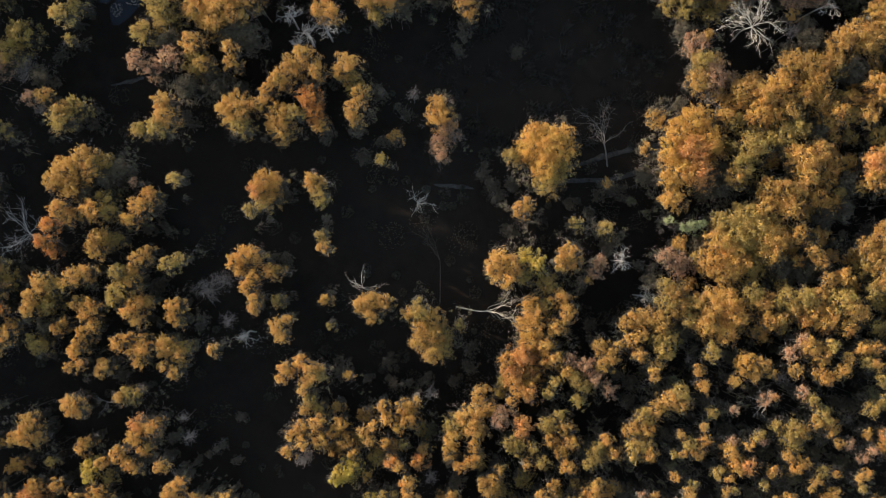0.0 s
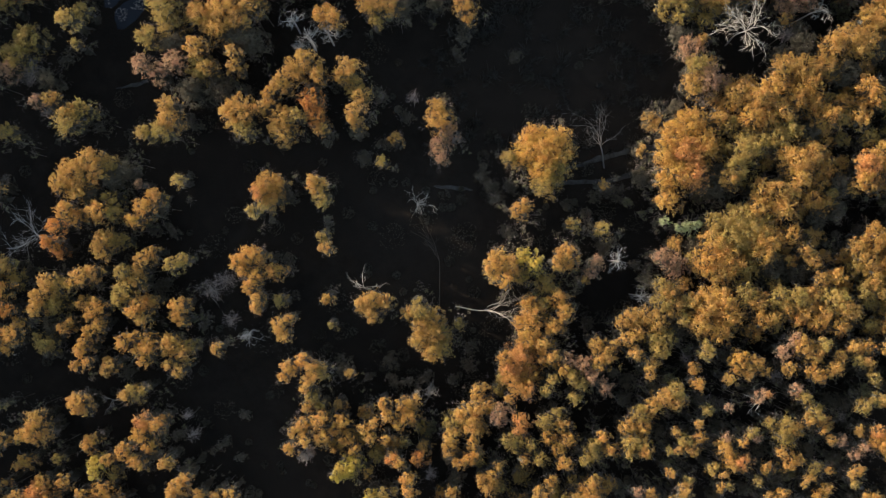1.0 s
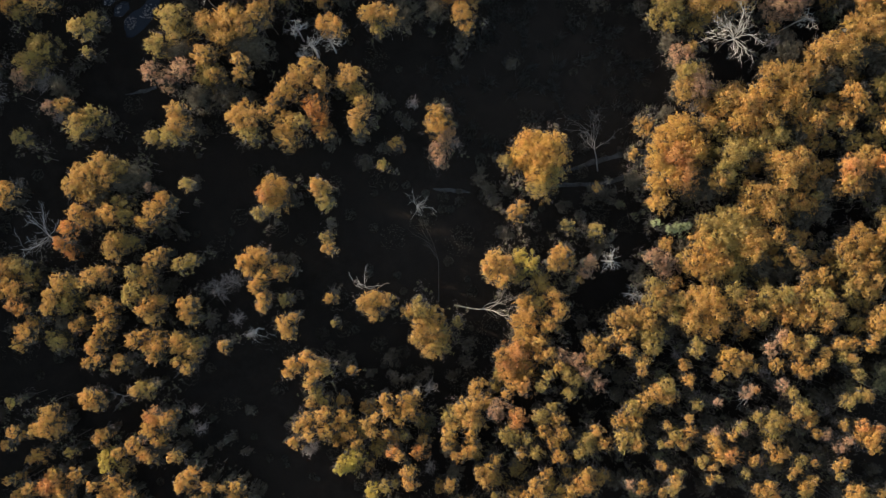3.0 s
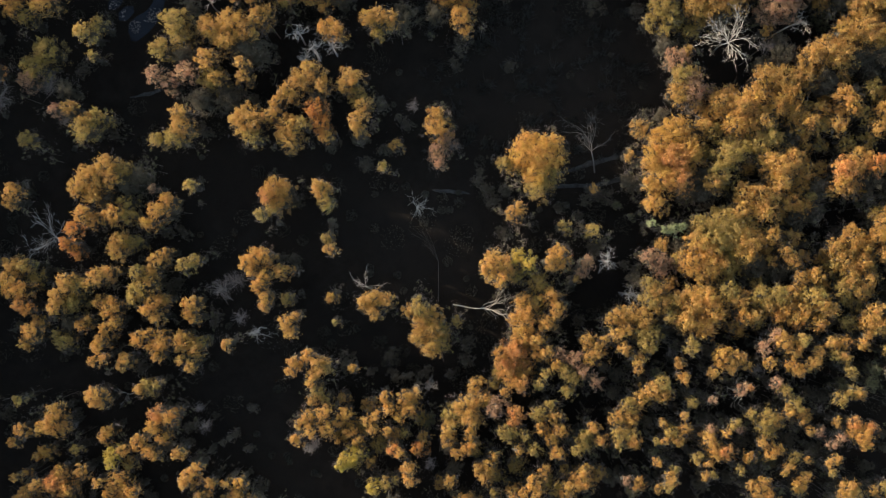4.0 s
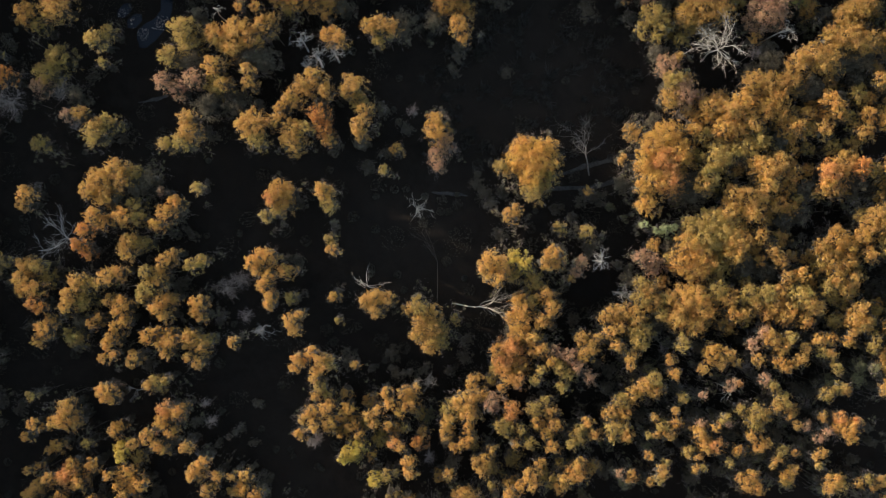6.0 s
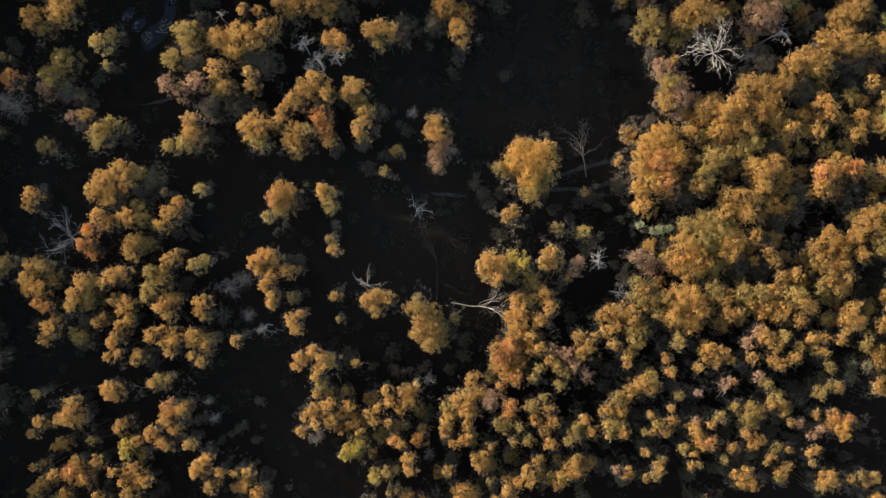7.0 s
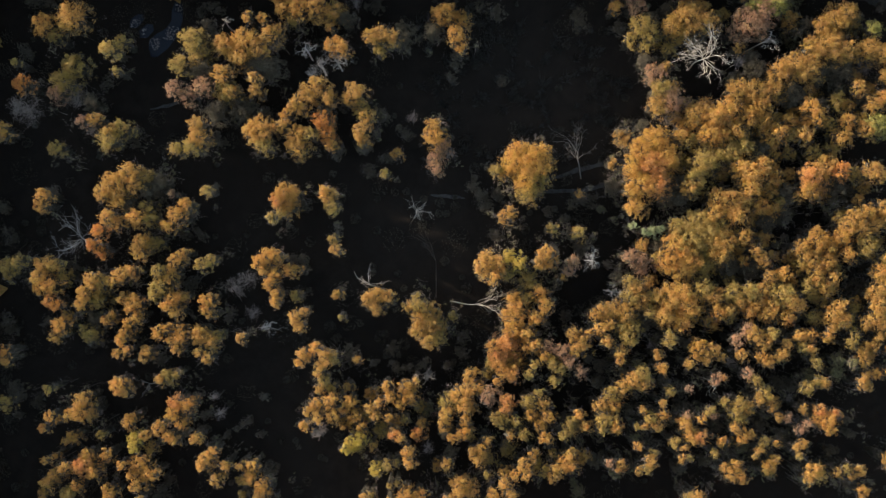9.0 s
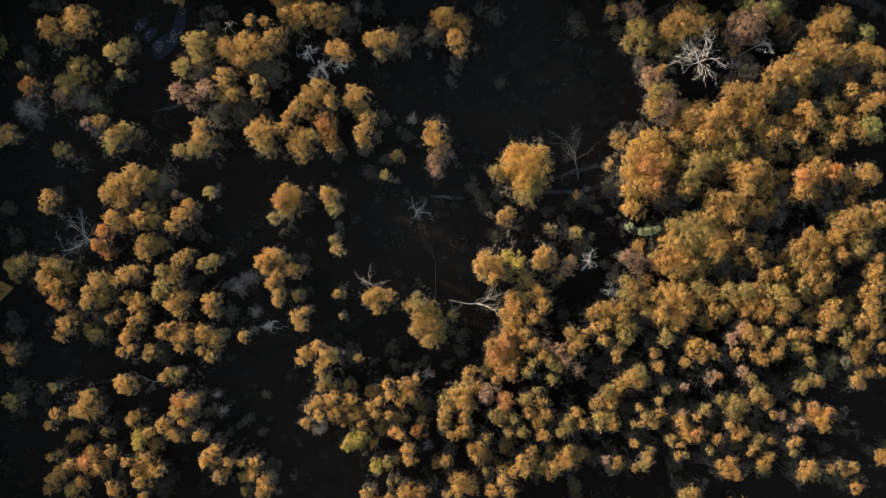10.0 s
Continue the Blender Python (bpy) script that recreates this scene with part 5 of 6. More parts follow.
shrub(4.0, 29.2, (0.0, 0.0, 1.77, 6.5, "drab_shade"))
shrub(-13.8, -16.0, (0.0, 0.0, 1.60, 5.6, "drab_shade"))
shrub(61.9, 7.4, (0.0, 0.0, 1.57, 6.7, "green"))
shrub(22.4, 0.9, (0.3, 0.4, 1.42, 5.5, "drab_shade"), (-0.6, -0.7, 1.07, 5.4, "drab_shade"))
shrub(-66.3, -21.7, (0.0, 0.0, 1.42, 5.7, "drab_shade"))
shrub(64.3, -6.0, (-0.7, -0.8, 1.42, 5.7, "drab_shade"), (1.0, 1.0, 1.24, 5.8, "drab_shade"))
shrub(28.9, 35.0, (0.0, 0.0, 1.42, 6.2, "drab_shade"))
shrub(-64.5, 31.3, (0.0, 0.0, 1.34, 5.3, "drab_shade"))
shrub(-47.6, 17.0, (0.0, 0.0, 1.34, 5.4, "drab_shade"))
shrub(34.7, 7.1, (0.0, 0.0, 1.33, 5.6, "drab_shade"))
shrub(-52.0, 27.2, (0.0, 0.0, 1.33, 5.8, "drab_shade"))
shrub(-43.2, -36.9, (-0.0, -0.8, 1.33, 5.8, "drab_shade"), (0.8, 0.9, 1.25, 5.3, "drab_shade"), (-1.9, -0.0, 0.80, 5.0, "drab_shade"))
shrub(-8.4, 20.4, (0.0, 0.0, 1.33, 6.1, "drab_shade"))
shrub(21.5, -37.0, (0.1, -0.3, 1.31, 6.5, "green"), (-0.4, 1.1, 0.71, 6.0, "green"))
shrub(54.1, 7.3, (0.0, 0.0, 1.25, 5.3, "drab_shade"))
shrub(-40.6, -4.8, (0.0, 0.0, 1.25, 5.4, "drab_shade"))
shrub(-63.3, -23.2, (0.0, 0.0, 1.25, 5.4, "drab_shade"))
shrub(-5.3, 17.8, (-0.0, 0.0, 1.25, 5.4, "drab_shade"))
shrub(-26.2, -33.8, (0.0, 0.0, 1.25, 5.5, "drab_shade"))
shrub(-38.8, 2.5, (-0.8, -0.2, 1.25, 5.5, "drab_shade"), (1.1, 0.3, 1.07, 5.7, "drab_shade"))
shrub(-7.6, 14.3, (0.0, 0.0, 1.25, 5.5, "drab_shade"))
shrub(-38.8, -24.4, (0.0, 0.0, 1.25, 5.6, "drab_shade"))
shrub(4.0, -15.6, (0.0, 0.0, 1.25, 5.6, "drab_shade"))
shrub(6.7, 8.7, (-0.0, 0.1, 1.24, 5.7, "drab_shade"), (0.9, -1.6, 1.07, 5.2, "drab_shade"), (-0.9, 1.5, 1.07, 5.8, "drab_shade"))
shrub(-34.6, 37.9, (0.0, 0.0, 1.24, 5.7, "drab_shade"))
shrub(-35.2, -29.7, (0.0, 0.0, 1.24, 5.8, "drab_shade"))
shrub(16.4, -11.1, (0.0, 0.0, 1.24, 5.9, "drab_shade"))
shrub(-11.1, 12.9, (-0.0, 0.0, 1.24, 5.9, "drab_shade"))
shrub(9.3, 2.6, (0.0, 0.0, 1.24, 6.0, "drab_shade"))
shrub(-62.1, 39.2, (0.6, -0.0, 1.24, 6.0, "drab_shade"), (-1.2, 0.0, 0.89, 5.5, "drab_shade"))
shrub(-67.0, 2.4, (0.0, 0.0, 1.24, 6.0, "drab_shade"))
shrub(-7.6, -15.5, (0.0, 0.0, 1.24, 6.0, "drab_shade"))
shrub(-1.8, -24.8, (0.0, 0.0, 1.24, 6.6, "green"))
shrub(-21.0, -1.7, (0.0, 0.0, 1.16, 5.2, "drab_shade"))
shrub(-34.7, 17.9, (0.0, 0.0, 1.16, 5.4, "drab_shade"))
shrub(67.6, -1.9, (0.0, 0.0, 1.16, 5.5, "drab_shade"))
shrub(-42.7, -17.0, (0.0, 0.0, 1.15, 5.8, "drab_shade"))
shrub(-53.3, -14.1, (-0.0, 0.0, 1.15, 5.9, "drab_shade"))
shrub(-67.9, 6.8, (0.0, 0.0, 1.15, 5.9, "drab_shade"))
shrub(-32.6, -10.2, (0.0, 0.0, 1.07, 5.1, "drab_shade"))
shrub(20.0, 4.9, (0.0, 0.0, 1.07, 5.1, "drab_shade"))
shrub(9.4, 8.5, (0.0, 0.0, 1.07, 5.1, "drab_shade"))
shrub(1.3, -17.4, (0.0, 0.0, 1.07, 5.2, "drab_shade"))
shrub(-12.0, 15.6, (0.0, -0.0, 1.07, 5.2, "drab_shade"))
shrub(-21.7, 7.2, (0.0, -0.0, 1.07, 5.2, "drab_shade"))
shrub(-67.7, -10.1, (0.0, 0.0, 1.07, 5.2, "drab_shade"))
shrub(-36.1, -25.8, (0.0, 0.0, 1.07, 5.2, "drab_shade"))
shrub(28.0, -3.2, (0.0, 0.0, 1.07, 5.3, "drab_shade"))
shrub(-37.9, -4.8, (0.0, 0.0, 1.07, 5.4, "drab_shade"))
shrub(69.5, 37.7, (0.0, 0.0, 1.07, 5.4, "drab_shade"))
shrub(-9.7, 38.7, (0.0, 0.0, 1.07, 5.5, "drab_shade"))
shrub(-39.7, -28.8, (0.0, 0.0, 1.07, 5.5, "drab_shade"))
shrub(15.5, -13.8, (0.0, 0.0, 1.07, 5.7, "drab_shade"))
shrub(20.0, -10.3, (0.0, 0.0, 1.07, 5.8, "drab_shade"))
shrub(3.1, -12.9, (0.0, 0.0, 1.07, 5.8, "drab_shade"))
shrub(52.8, 1.2, (0.0, 0.0, 1.07, 5.8, "drab_shade"))
shrub(-27.1, 21.8, (0.0, 0.0, 1.07, 5.8, "drab_shade"))
shrub(-15.5, 15.1, (0.0, 0.0, 1.07, 5.8, "drab_shade"))
shrub(-56.6, -3.9, (0.0, -0.0, 0.98, 5.2, "drab_shade"))
shrub(-15.9, 7.9, (0.0, 0.0, 0.98, 5.2, "drab_shade"))
shrub(56.9, 2.6, (0.0, 0.0, 0.98, 5.4, "drab_shade"))
shrub(-16.0, 3.6, (0.0, 0.0, 0.98, 5.5, "drab_shade"))
shrub(-60.0, 9.0, (0.0, 0.0, 0.98, 5.5, "drab_shade"))
shrub(-38.5, 5.4, (0.0, -0.0, 0.98, 5.7, "drab_shade"))
shrub(-67.2, 18.0, (0.0, 0.0, 0.89, 4.8, "drab_shade"))
shrub(-23.2, -0.8, (0.0, 0.0, 0.89, 5.0, "drab_shade"))
shrub(-6.7, -18.3, (0.0, 0.0, 0.89, 5.1, "drab_shade"))
shrub(-2.3, -17.4, (0.0, 0.0, 0.89, 5.1, "drab_shade"))
shrub(-36.9, 37.0, (0.0, 0.0, 0.89, 5.1, "drab_shade"))
shrub(-61.0, -11.0, (0.0, 0.0, 0.89, 5.2, "drab_shade"))
shrub(-66.4, -11.9, (0.0, 0.0, 0.89, 5.3, "drab_shade"))
shrub(7.5, -19.7, (0.0, 0.0, 0.89, 5.4, "drab_shade"))
shrub(17.3, 5.8, (0.0, 0.0, 0.89, 5.4, "drab_shade"))
shrub(26.2, -2.3, (0.0, 0.0, 0.89, 5.6, "drab_shade"))
shrub(-21.0, -6.6, (0.0, 0.0, 0.80, 4.7, "drab_shade"))
shrub(-66.1, -25.7, (0.0, -0.0, 0.80, 4.8, "drab_shade"))
shrub(17.8, 0.4, (0.0, 0.0, 0.80, 4.9, "drab_shade"))
shrub(-53.1, -23.1, (0.0, 0.0, 0.80, 4.9, "drab_shade"))
shrub(-33.5, -28.4, (0.0, 0.0, 0.80, 5.2, "drab_shade"))
shrub(-57.5, -7.4, (0.0, 0.0, 0.80, 5.2, "drab_shade"))
shrub(1.6, 27.3, (0.0, 0.0, 0.80, 5.3, "drab_shade"))
shrub(-37.0, -27.5, (0.0, 0.0, 0.80, 5.4, "drab_shade"))
shrub(66.2, -8.6, (0.0, 0.0, 0.80, 5.5, "drab_shade"))
shrub(-10.3, -17.4, (0.0, 0.0, 0.71, 4.7, "drab_shade"))
shrub(9.8, 26.7, (0.0, 0.0, 0.71, 5.0, "drab_shade"))
shrub(-27.2, -22.6, (0.0, 0.0, 0.71, 5.2, "drab_shade"))
shrub(-4.9, -18.2, (0.0, 0.0, 0.71, 5.3, "drab_shade"))
shrub(-30.4, -26.9, (-0.3, -0.2, 0.71, 5.3, "drab_shade"), (0.5, 0.2, 0.62, 4.7, "drab_shade"))
shrub(-15.0, -6.2, (0.0, 0.0, 0.71, 5.4, "drab_shade"))
shrub(-28.1, -28.4, (0.0, 0.0, 0.71, 5.4, "drab_shade"))
shrub(27.5, 5.3, (0.0, 0.0, 0.71, 6.1, "green"))
shrub(25.2, 6.6, (0.0, 0.0, 0.71, 6.1, "green"))
shrub(-35.0, 10.1, (0.0, 0.0, 0.62, 4.9, "drab_shade"))

tree(21.0, -13.5, (0.5, -0.4, 1.38, 13.4, "gold"), (-0.9, 1.1, 1.21, 13.2, "gold"), (-0.5, -1.4, 1.04, 13.2, "gold"), (1.5, 1.1, 0.78, 13.1, "gold"))
tree(24.6, -12.6, (-0.5, 1.0, 1.04, 13.1, "gold"), (0.5, -1.0, 1.04, 13.2, "gold"))
tree(27.8, -13.4, (0.6, 0.3, 1.47, 13.3, "olive"), (-0.2, 1.8, 1.21, 12.9, "olive"), (-0.6, -1.8, 1.04, 13.3, "gold"), (-0.8, -3.0, 0.68, 12.9, "gold"))
tree(34.5, -13.1, (-0.1, -0.3, 1.12, 13.3, "olive"), (0.1, 0.5, 0.87, 12.7, "olive"))
tree(32.8, -15.6, (0.0, 0.0, 0.87, 12.9, "amber"))
tree(33.2, -17.5, (0.0, 0.0, 0.95, 12.8, "amber"))
tree(39.6, -15.4, (-0.9, 0.7, 1.55, 13.4, "honey"), (0.3, -0.5, 1.21, 13.2, "gold"), (1.3, 0.5, 1.21, 13.0, "gold"), (-2.1, -1.7, 0.87, 12.7, "gold"), (2.5, -0.5, 0.68, 12.7, "amber"))
tree(29.8, -19.2, (-1.0, -0.3, 1.47, 13.4, "gold"), (0.6, 0.9, 1.38, 13.4, "olive"), (0.6, -0.8, 1.21, 13.0, "gold"))
tree(25.8, -22.0, (-0.1, 0.5, 1.38, 13.1, "olive"), (1.4, 1.5, 1.29, 13.3, "gold"), (0.2, -1.1, 1.29, 13.0, "amber"), (-1.7, -1.1, 1.21, 13.2, "gold"))
tree(34.5, -20.9, (0.0, 0.0, 0.87, 12.7, "olive"))
tree(33.4, -22.8, (0.0, 0.0, 0.68, 13.0, "gold"))
tree(37.3, -20.5, (0.0, 0.0, 0.60, 12.6, "russet"))
tree(20.5, -17.6, (0.7, -0.5, 1.12, 12.9, "russet"), (-1.1, 0.8, 0.87, 13.2, "russet"))
tree(48.2, -12.9, (0.4, -0.7, 1.55, 13.2, "gold"), (-1.2, 0.5, 1.47, 13.5, "gold"), (1.6, 0.5, 1.04, 13.3, "olive"))
tree(45.3, -12.6, (-0.7, -0.8, 1.12, 13.1, "russet"), (0.7, 0.8, 1.12, 13.2, "russet"))
tree(45.3, -15.6, (0.0, 0.0, 1.04, 12.9, "gold"))
tree(48.7, -16.3, (-0.1, 0.1, 1.04, 13.2, "amber"), (0.7, -0.5, 0.78, 13.0, "amber"), (-0.9, 0.6, 0.60, 13.0, "amber"))
tree(51.4, -15.0, (-0.0, -0.2, 1.04, 13.2, "gold"), (0.7, 1.0, 0.87, 12.9, "gold"), (-0.8, -1.0, 0.78, 12.8, "gold"))
tree(54.9, -13.6, (-0.8, 0.8, 1.21, 13.0, "gold"), (0.8, 0.8, 1.04, 12.9, "amber"), (-0.4, -0.8, 1.04, 12.8, "olive"), (0.8, -1.2, 0.95, 12.9, "gold"))
tree(59.0, -11.8, (-1.0, -1.0, 0.95, 13.0, "amber"), (1.1, 0.9, 0.95, 13.1, "olive"), (-0.2, 0.1, 0.87, 12.7, "gold"))
tree(56.5, -16.8, (0.0, 0.0, 1.04, 12.9, "olive"))
tree(56.4, -20.0, (0.5, 0.4, 1.12, 13.0, "olive"), (-1.3, -0.5, 1.12, 13.2, "olive"), (1.4, 0.1, 0.87, 12.9, "gold"))
tree(46.7, -18.8, (-0.5, 0.4, 1.04, 12.9, "russet"), (0.6, -0.5, 0.95, 13.0, "olive"))
tree(41.6, -19.2, (-0.2, -0.0, 1.04, 13.1, "russet"), (0.9, 0.3, 0.43, 12.4, "orange"))
tree(48.8, -22.1, (-0.2, 0.6, 1.38, 13.5, "olive"), (1.0, -0.6, 1.21, 12.9, "gold"), (-1.0, -0.2, 1.04, 13.2, "gold"))
tree(44.8, -23.6, (0.2, 0.5, 1.55, 13.5, "olive"), (-0.2, -0.8, 1.47, 13.4, "olive"), (1.4, -0.0, 1.04, 13.0, "gold"), (-2.0, 0.8, 0.87, 12.7, "olive"))
tree(21.4, -25.5, (0.4, -0.7, 0.95, 12.7, "amber"), (-0.5, 0.9, 0.87, 13.0, "amber"))
tree(19.7, -26.2, (0.1, 0.5, 1.21, 12.9, "olive"), (-0.1, -0.8, 0.95, 12.8, "olive"))
tree(25.3, -25.8, (-0.9, 0.4, 1.21, 13.4, "olive"), (0.6, 0.4, 1.21, 13.0, "olive"), (1.1, -0.6, 1.04, 13.2, "amber"), (-1.0, -0.8, 0.87, 13.1, "olive"))
tree(31.7, -25.3, (-0.1, 0.3, 1.12, 13.3, "olive"), (0.7, -0.7, 1.04, 13.0, "gold"), (1.7, 0.7, 0.87, 12.9, "amber"), (-1.3, 1.4, 0.68, 12.8, "gold"), (-1.0, -0.9, 0.68, 13.0, "gold"), (-2.2, -0.9, 0.60, 12.6, "olive"))
tree(37.8, -26.8, (-1.0, 0.9, 1.38, 13.4, "gold"), (-0.3, -0.6, 1.29, 13.3, "amber"), (1.3, -1.0, 1.29, 13.4, "orange"), (0.1, -1.4, 1.04, 12.8, "gold"), (-1.0, 2.1, 0.87, 12.7, "russet"), (1.3, 1.7, 0.78, 13.1, "amber"))
tree(35.7, -28.9, (-0.5, 0.3, 0.95, 12.9, "olive"), (1.0, -0.5, 0.68, 12.9, "gold"))
tree(36.7, -31.0, (-0.4, 0.0, 0.68, 13.0, "gold"), (0.8, -0.0, 0.51, 12.6, "olive"))
tree(29.6, -29.1, (0.0, -0.0, 0.68, 13.0, "amber"))
tree(31.4, -31.6, (-0.0, 0.2, 0.95, 13.0, "gold"), (-0.3, -1.0, 0.87, 12.8, "olive"), (0.5, 1.4, 0.60, 12.7, "olive"))
tree(29.7, -32.9, (0.0, 0.0, 0.68, 12.7, "gold"))
tree(26.5, -32.0, (0.7, 0.1, 0.78, 12.7, "amber"), (-1.0, 0.3, 0.68, 12.9, "russet"), (0.3, -0.7, 0.51, 12.5, "amber"))
tree(40.5, -24.1, (-0.2, 0.2, 0.87, 13.2, "olive"), (0.6, -0.6, 0.51, 12.5, "russet"))
tree(45.3, -27.4, (0.1, -0.4, 1.38, 13.0, "amber"), (-1.1, 1.1, 0.87, 13.2, "gold"), (1.1, -0.0, 0.78, 12.9, "gold"))
tree(41.8, -29.2, (0.5, 0.6, 0.87, 12.9, "amber"), (-0.7, -1.0, 0.68, 12.7, "olive"))
tree(48.5, -29.2, (0.1, 0.6, 1.04, 13.1, "olive"), (-0.7, -0.6, 0.78, 13.0, "gold"), (1.9, 0.2, 0.60, 12.7, "amber"), (-1.3, -1.5, 0.51, 12.7, "gold"))
tree(49.5, -32.2, (-0.1, -0.1, 1.12, 12.9, "honey"), (0.7, 1.0, 0.87, 13.1, "gold"), (-0.5, -0.9, 0.78, 12.6, "olive"))
tree(44.0, -33.1, (-0.2, -0.2, 1.38, 13.2, "gold"), (1.0, -0.6, 1.04, 13.2, "amber"), (-1.4, 0.6, 0.78, 12.7, "gold"), (0.2, 1.3, 0.78, 13.0, "amber"))
tree(57.9, -25.3, (0.1, -0.2, 1.55, 13.6, "amber"), (0.5, -1.3, 1.12, 13.2, "amber"), (-1.0, 1.3, 1.04, 13.1, "orange"), (1.3, 0.6, 0.95, 12.8, "orange"), (-1.4, 0.2, 0.87, 12.9, "amber"))
tree(54.5, -23.7, (0.0, 0.0, 0.78, 12.7, "gold"))
tree(54.3, -26.3, (0.6, 0.4, 0.87, 13.1, "russet"), (-0.6, -0.4, 0.87, 12.8, "russet"))
tree(53.8, -29.5, (0.5, 0.6, 0.78, 12.8, "amber"), (-0.5, 0.1, 0.68, 13.1, "gold"), (-0.1, -1.1, 0.60, 12.9, "olive"))
tree(56.1, -33.3, (-0.1, 0.5, 1.38, 13.5, "gold"), (0.7, -0.3, 1.21, 13.1, "olive"), (-0.9, -0.5, 1.04, 13.0, "gold"))
tree(60.5, -33.2, (-1.1, -0.0, 0.87, 13.0, "gold"), (0.4, 0.5, 0.78, 12.9, "olive"), (1.2, -0.6, 0.68, 12.7, "gold"))
tree(51.6, -25.0, (0.5, -0.1, 0.95, 12.8, "russet"), (-0.7, 0.1, 0.78, 12.8, "gold"))
tree(49.7, -23.5, (0.0, 0.0, 0.68, 12.8, "amber"))
tree(61.8, -13.4, (-0.2, -0.6, 1.04, 13.3, "olive"), (0.2, 0.9, 0.87, 13.2, "olive"))
tree(61.6, -16.8, (0.0, 0.0, 0.78, 14.1, "green"))
tree(60.2, -16.7, (0.0, 0.0, 1.27, 11.7, "green"))
tree(59.9, -18.7, (0.0, 0.0, 1.10, 11.2, "green"))
tree(55.9, -19.1, (0.0, 0.0, 1.27, 11.2, "green"))
tree(62.9, -28.1, (0.0, 0.0, 0.77, 8.2, "drab_shade"))
tree(62.5, -26.1, (0.0, 0.0, 0.65, 8.2, "drab_shade"))
tree(48.8, -26.8, (0.0, 0.0, 1.19, 9.5, "drab_shade"))
tree(24.0, -32.3, (0.0, 0.0, 1.19, 8.0, "drab_shade"))
bare_tree(22.6, -30.9, (-0.0, -0.0, 0.87, 9.0, "twig"))
tree(28.7, -18.8, (0.0, 0.0, 1.02, 9.0, "drab_shade"))
tree(24.7, -17.6, (0.0, 0.0, 1.10, 9.0, "drab_shade"))
tree(29.9, -17.1, (0.0, 0.0, 0.76, 10.7, "green"))
tree(35.0, -20.0, (0.0, 0.0, 0.76, 8.0, "drab_shade"))
tree(53.7, -21.0, (0.0, 0.0, 0.93, 8.0, "drab_shade"))
tree(42.1, -26.7, (0.0, 0.0, 1.19, 9.0, "drab_shade"))
tree(44.6, -31.4, (0.0, 0.0, 1.02, 8.5, "drab_shade"))
tree(55.8, -34.5, (0.0, 0.0, 1.19, 10.2, "green"))
tree(29.1, -24.4, (0.0, 0.0, 0.93, 9.0, "drab_shade"))
tree(29.6, -28.2, (0.0, 0.0, 0.76, 10.2, "green"))
tree(26.7, -33.8, (0.0, 0.0, 1.02, 9.7, "green"))
tree(35.6, -25.7, (0.0, 0.0, 0.93, 9.0, "drab_shade"))
tree(37.3, -23.7, (0.0, -0.0, 0.93, 8.5, "drab_shade"))
bare_tree(32.3, -14.3, (0.0, 0.0, 0.95, 9.5, "twig"))
tree(37.9, -14.3, (0.0, 0.0, 0.93, 9.5, "drab_shade"))
bare_tree(44.4, -17.1, (0.0, 0.0, 1.11, 9.5, "twig"))
tree(52.1, -20.2, (0.0, 0.0, 1.02, 8.0, "drab_shade"))
bare_tree(53.5, -22.5, (0.0, 0.0, 0.79, 8.5, "twig"))
tree(46.1, -30.1, (-0.0, 0.0, 1.02, 9.0, "green"))
tree(52.7, -28.2, (0.0, 0.0, 1.10, 8.5, "drab_shade"))
tree(36.7, -33.2, (0.0, 0.0, 1.02, 7.5, "drab_shade"))
tree(40.8, -32.4, (0.0, 0.0, 0.93, 7.5, "drab_shade"))
tree(60.5, -30.9, (0.0, 0.0, 0.93, 7.0, "drab_shade"))
tree(24.3, -20.0, (0.0, 0.0, 1.02, 9.0, "drab_shade"))
tree(22.6, -16.3, (0.0, 0.0, 0.76, 9.5, "drab_shade"))
tree(14.5, -14.0, (0.1, -0.1, 1.07, 13.2, "gold"), (-1.5, 1.6, 0.99, 13.2, "gold"), (1.3, -1.5, 0.99, 13.0, "amber"))
tree(13.9, -17.7, (0.4, 0.6, 0.90, 13.1, "olive"), (-0.4, -0.7, 0.82, 12.8, "olive"))
tree(17.5, -17.9, (-0.5, 1.2, 1.14, 13.2, "olive"), (0.7, 0.2, 1.06, 13.0, "olive"), (-0.1, -1.6, 1.06, 12.9, "olive"))
tree(18.0, -15.2, (0.2, 0.1, 1.23, 13.4, "russet"), (-1.8, 0.9, 0.96, 12.9, "russet"), (1.5, -1.1, 0.96, 12.9, "russet"))
tree(14.7, -23.7, (-1.3, 1.2, 1.31, 13.4, "olive"), (0.9, 0.6, 1.15, 13.2, "gold"), (-0.9, -0.9, 1.07, 12.9, "amber"), (0.3, -2.3, 1.07, 13.0, "amber"), (1.5, -0.9, 0.99, 13.2, "amber"), (0.3, 2.4, 0.82, 12.9, "olive"))
tree(10.1, -23.0, (0.1, 0.3, 1.23, 13.0, "orange"), (-0.3, -0.6, 0.90, 13.2, "orange"))
tree(9.1, -25.2, (0.4, -0.1, 1.40, 13.1, "olive"), (-0.8, 0.3, 0.99, 13.3, "olive"))
tree(11.4, -25.4, (0.0, 0.0, 0.90, 13.2, "olive"))
tree(11.9, -27.4, (0.7, 0.1, 1.07, 13.1, "olive"), (-1.2, -0.1, 0.82, 12.7, "gold"))
tree(15.8, -27.9, (0.0, 0.0, 1.07, 12.9, "amber"))
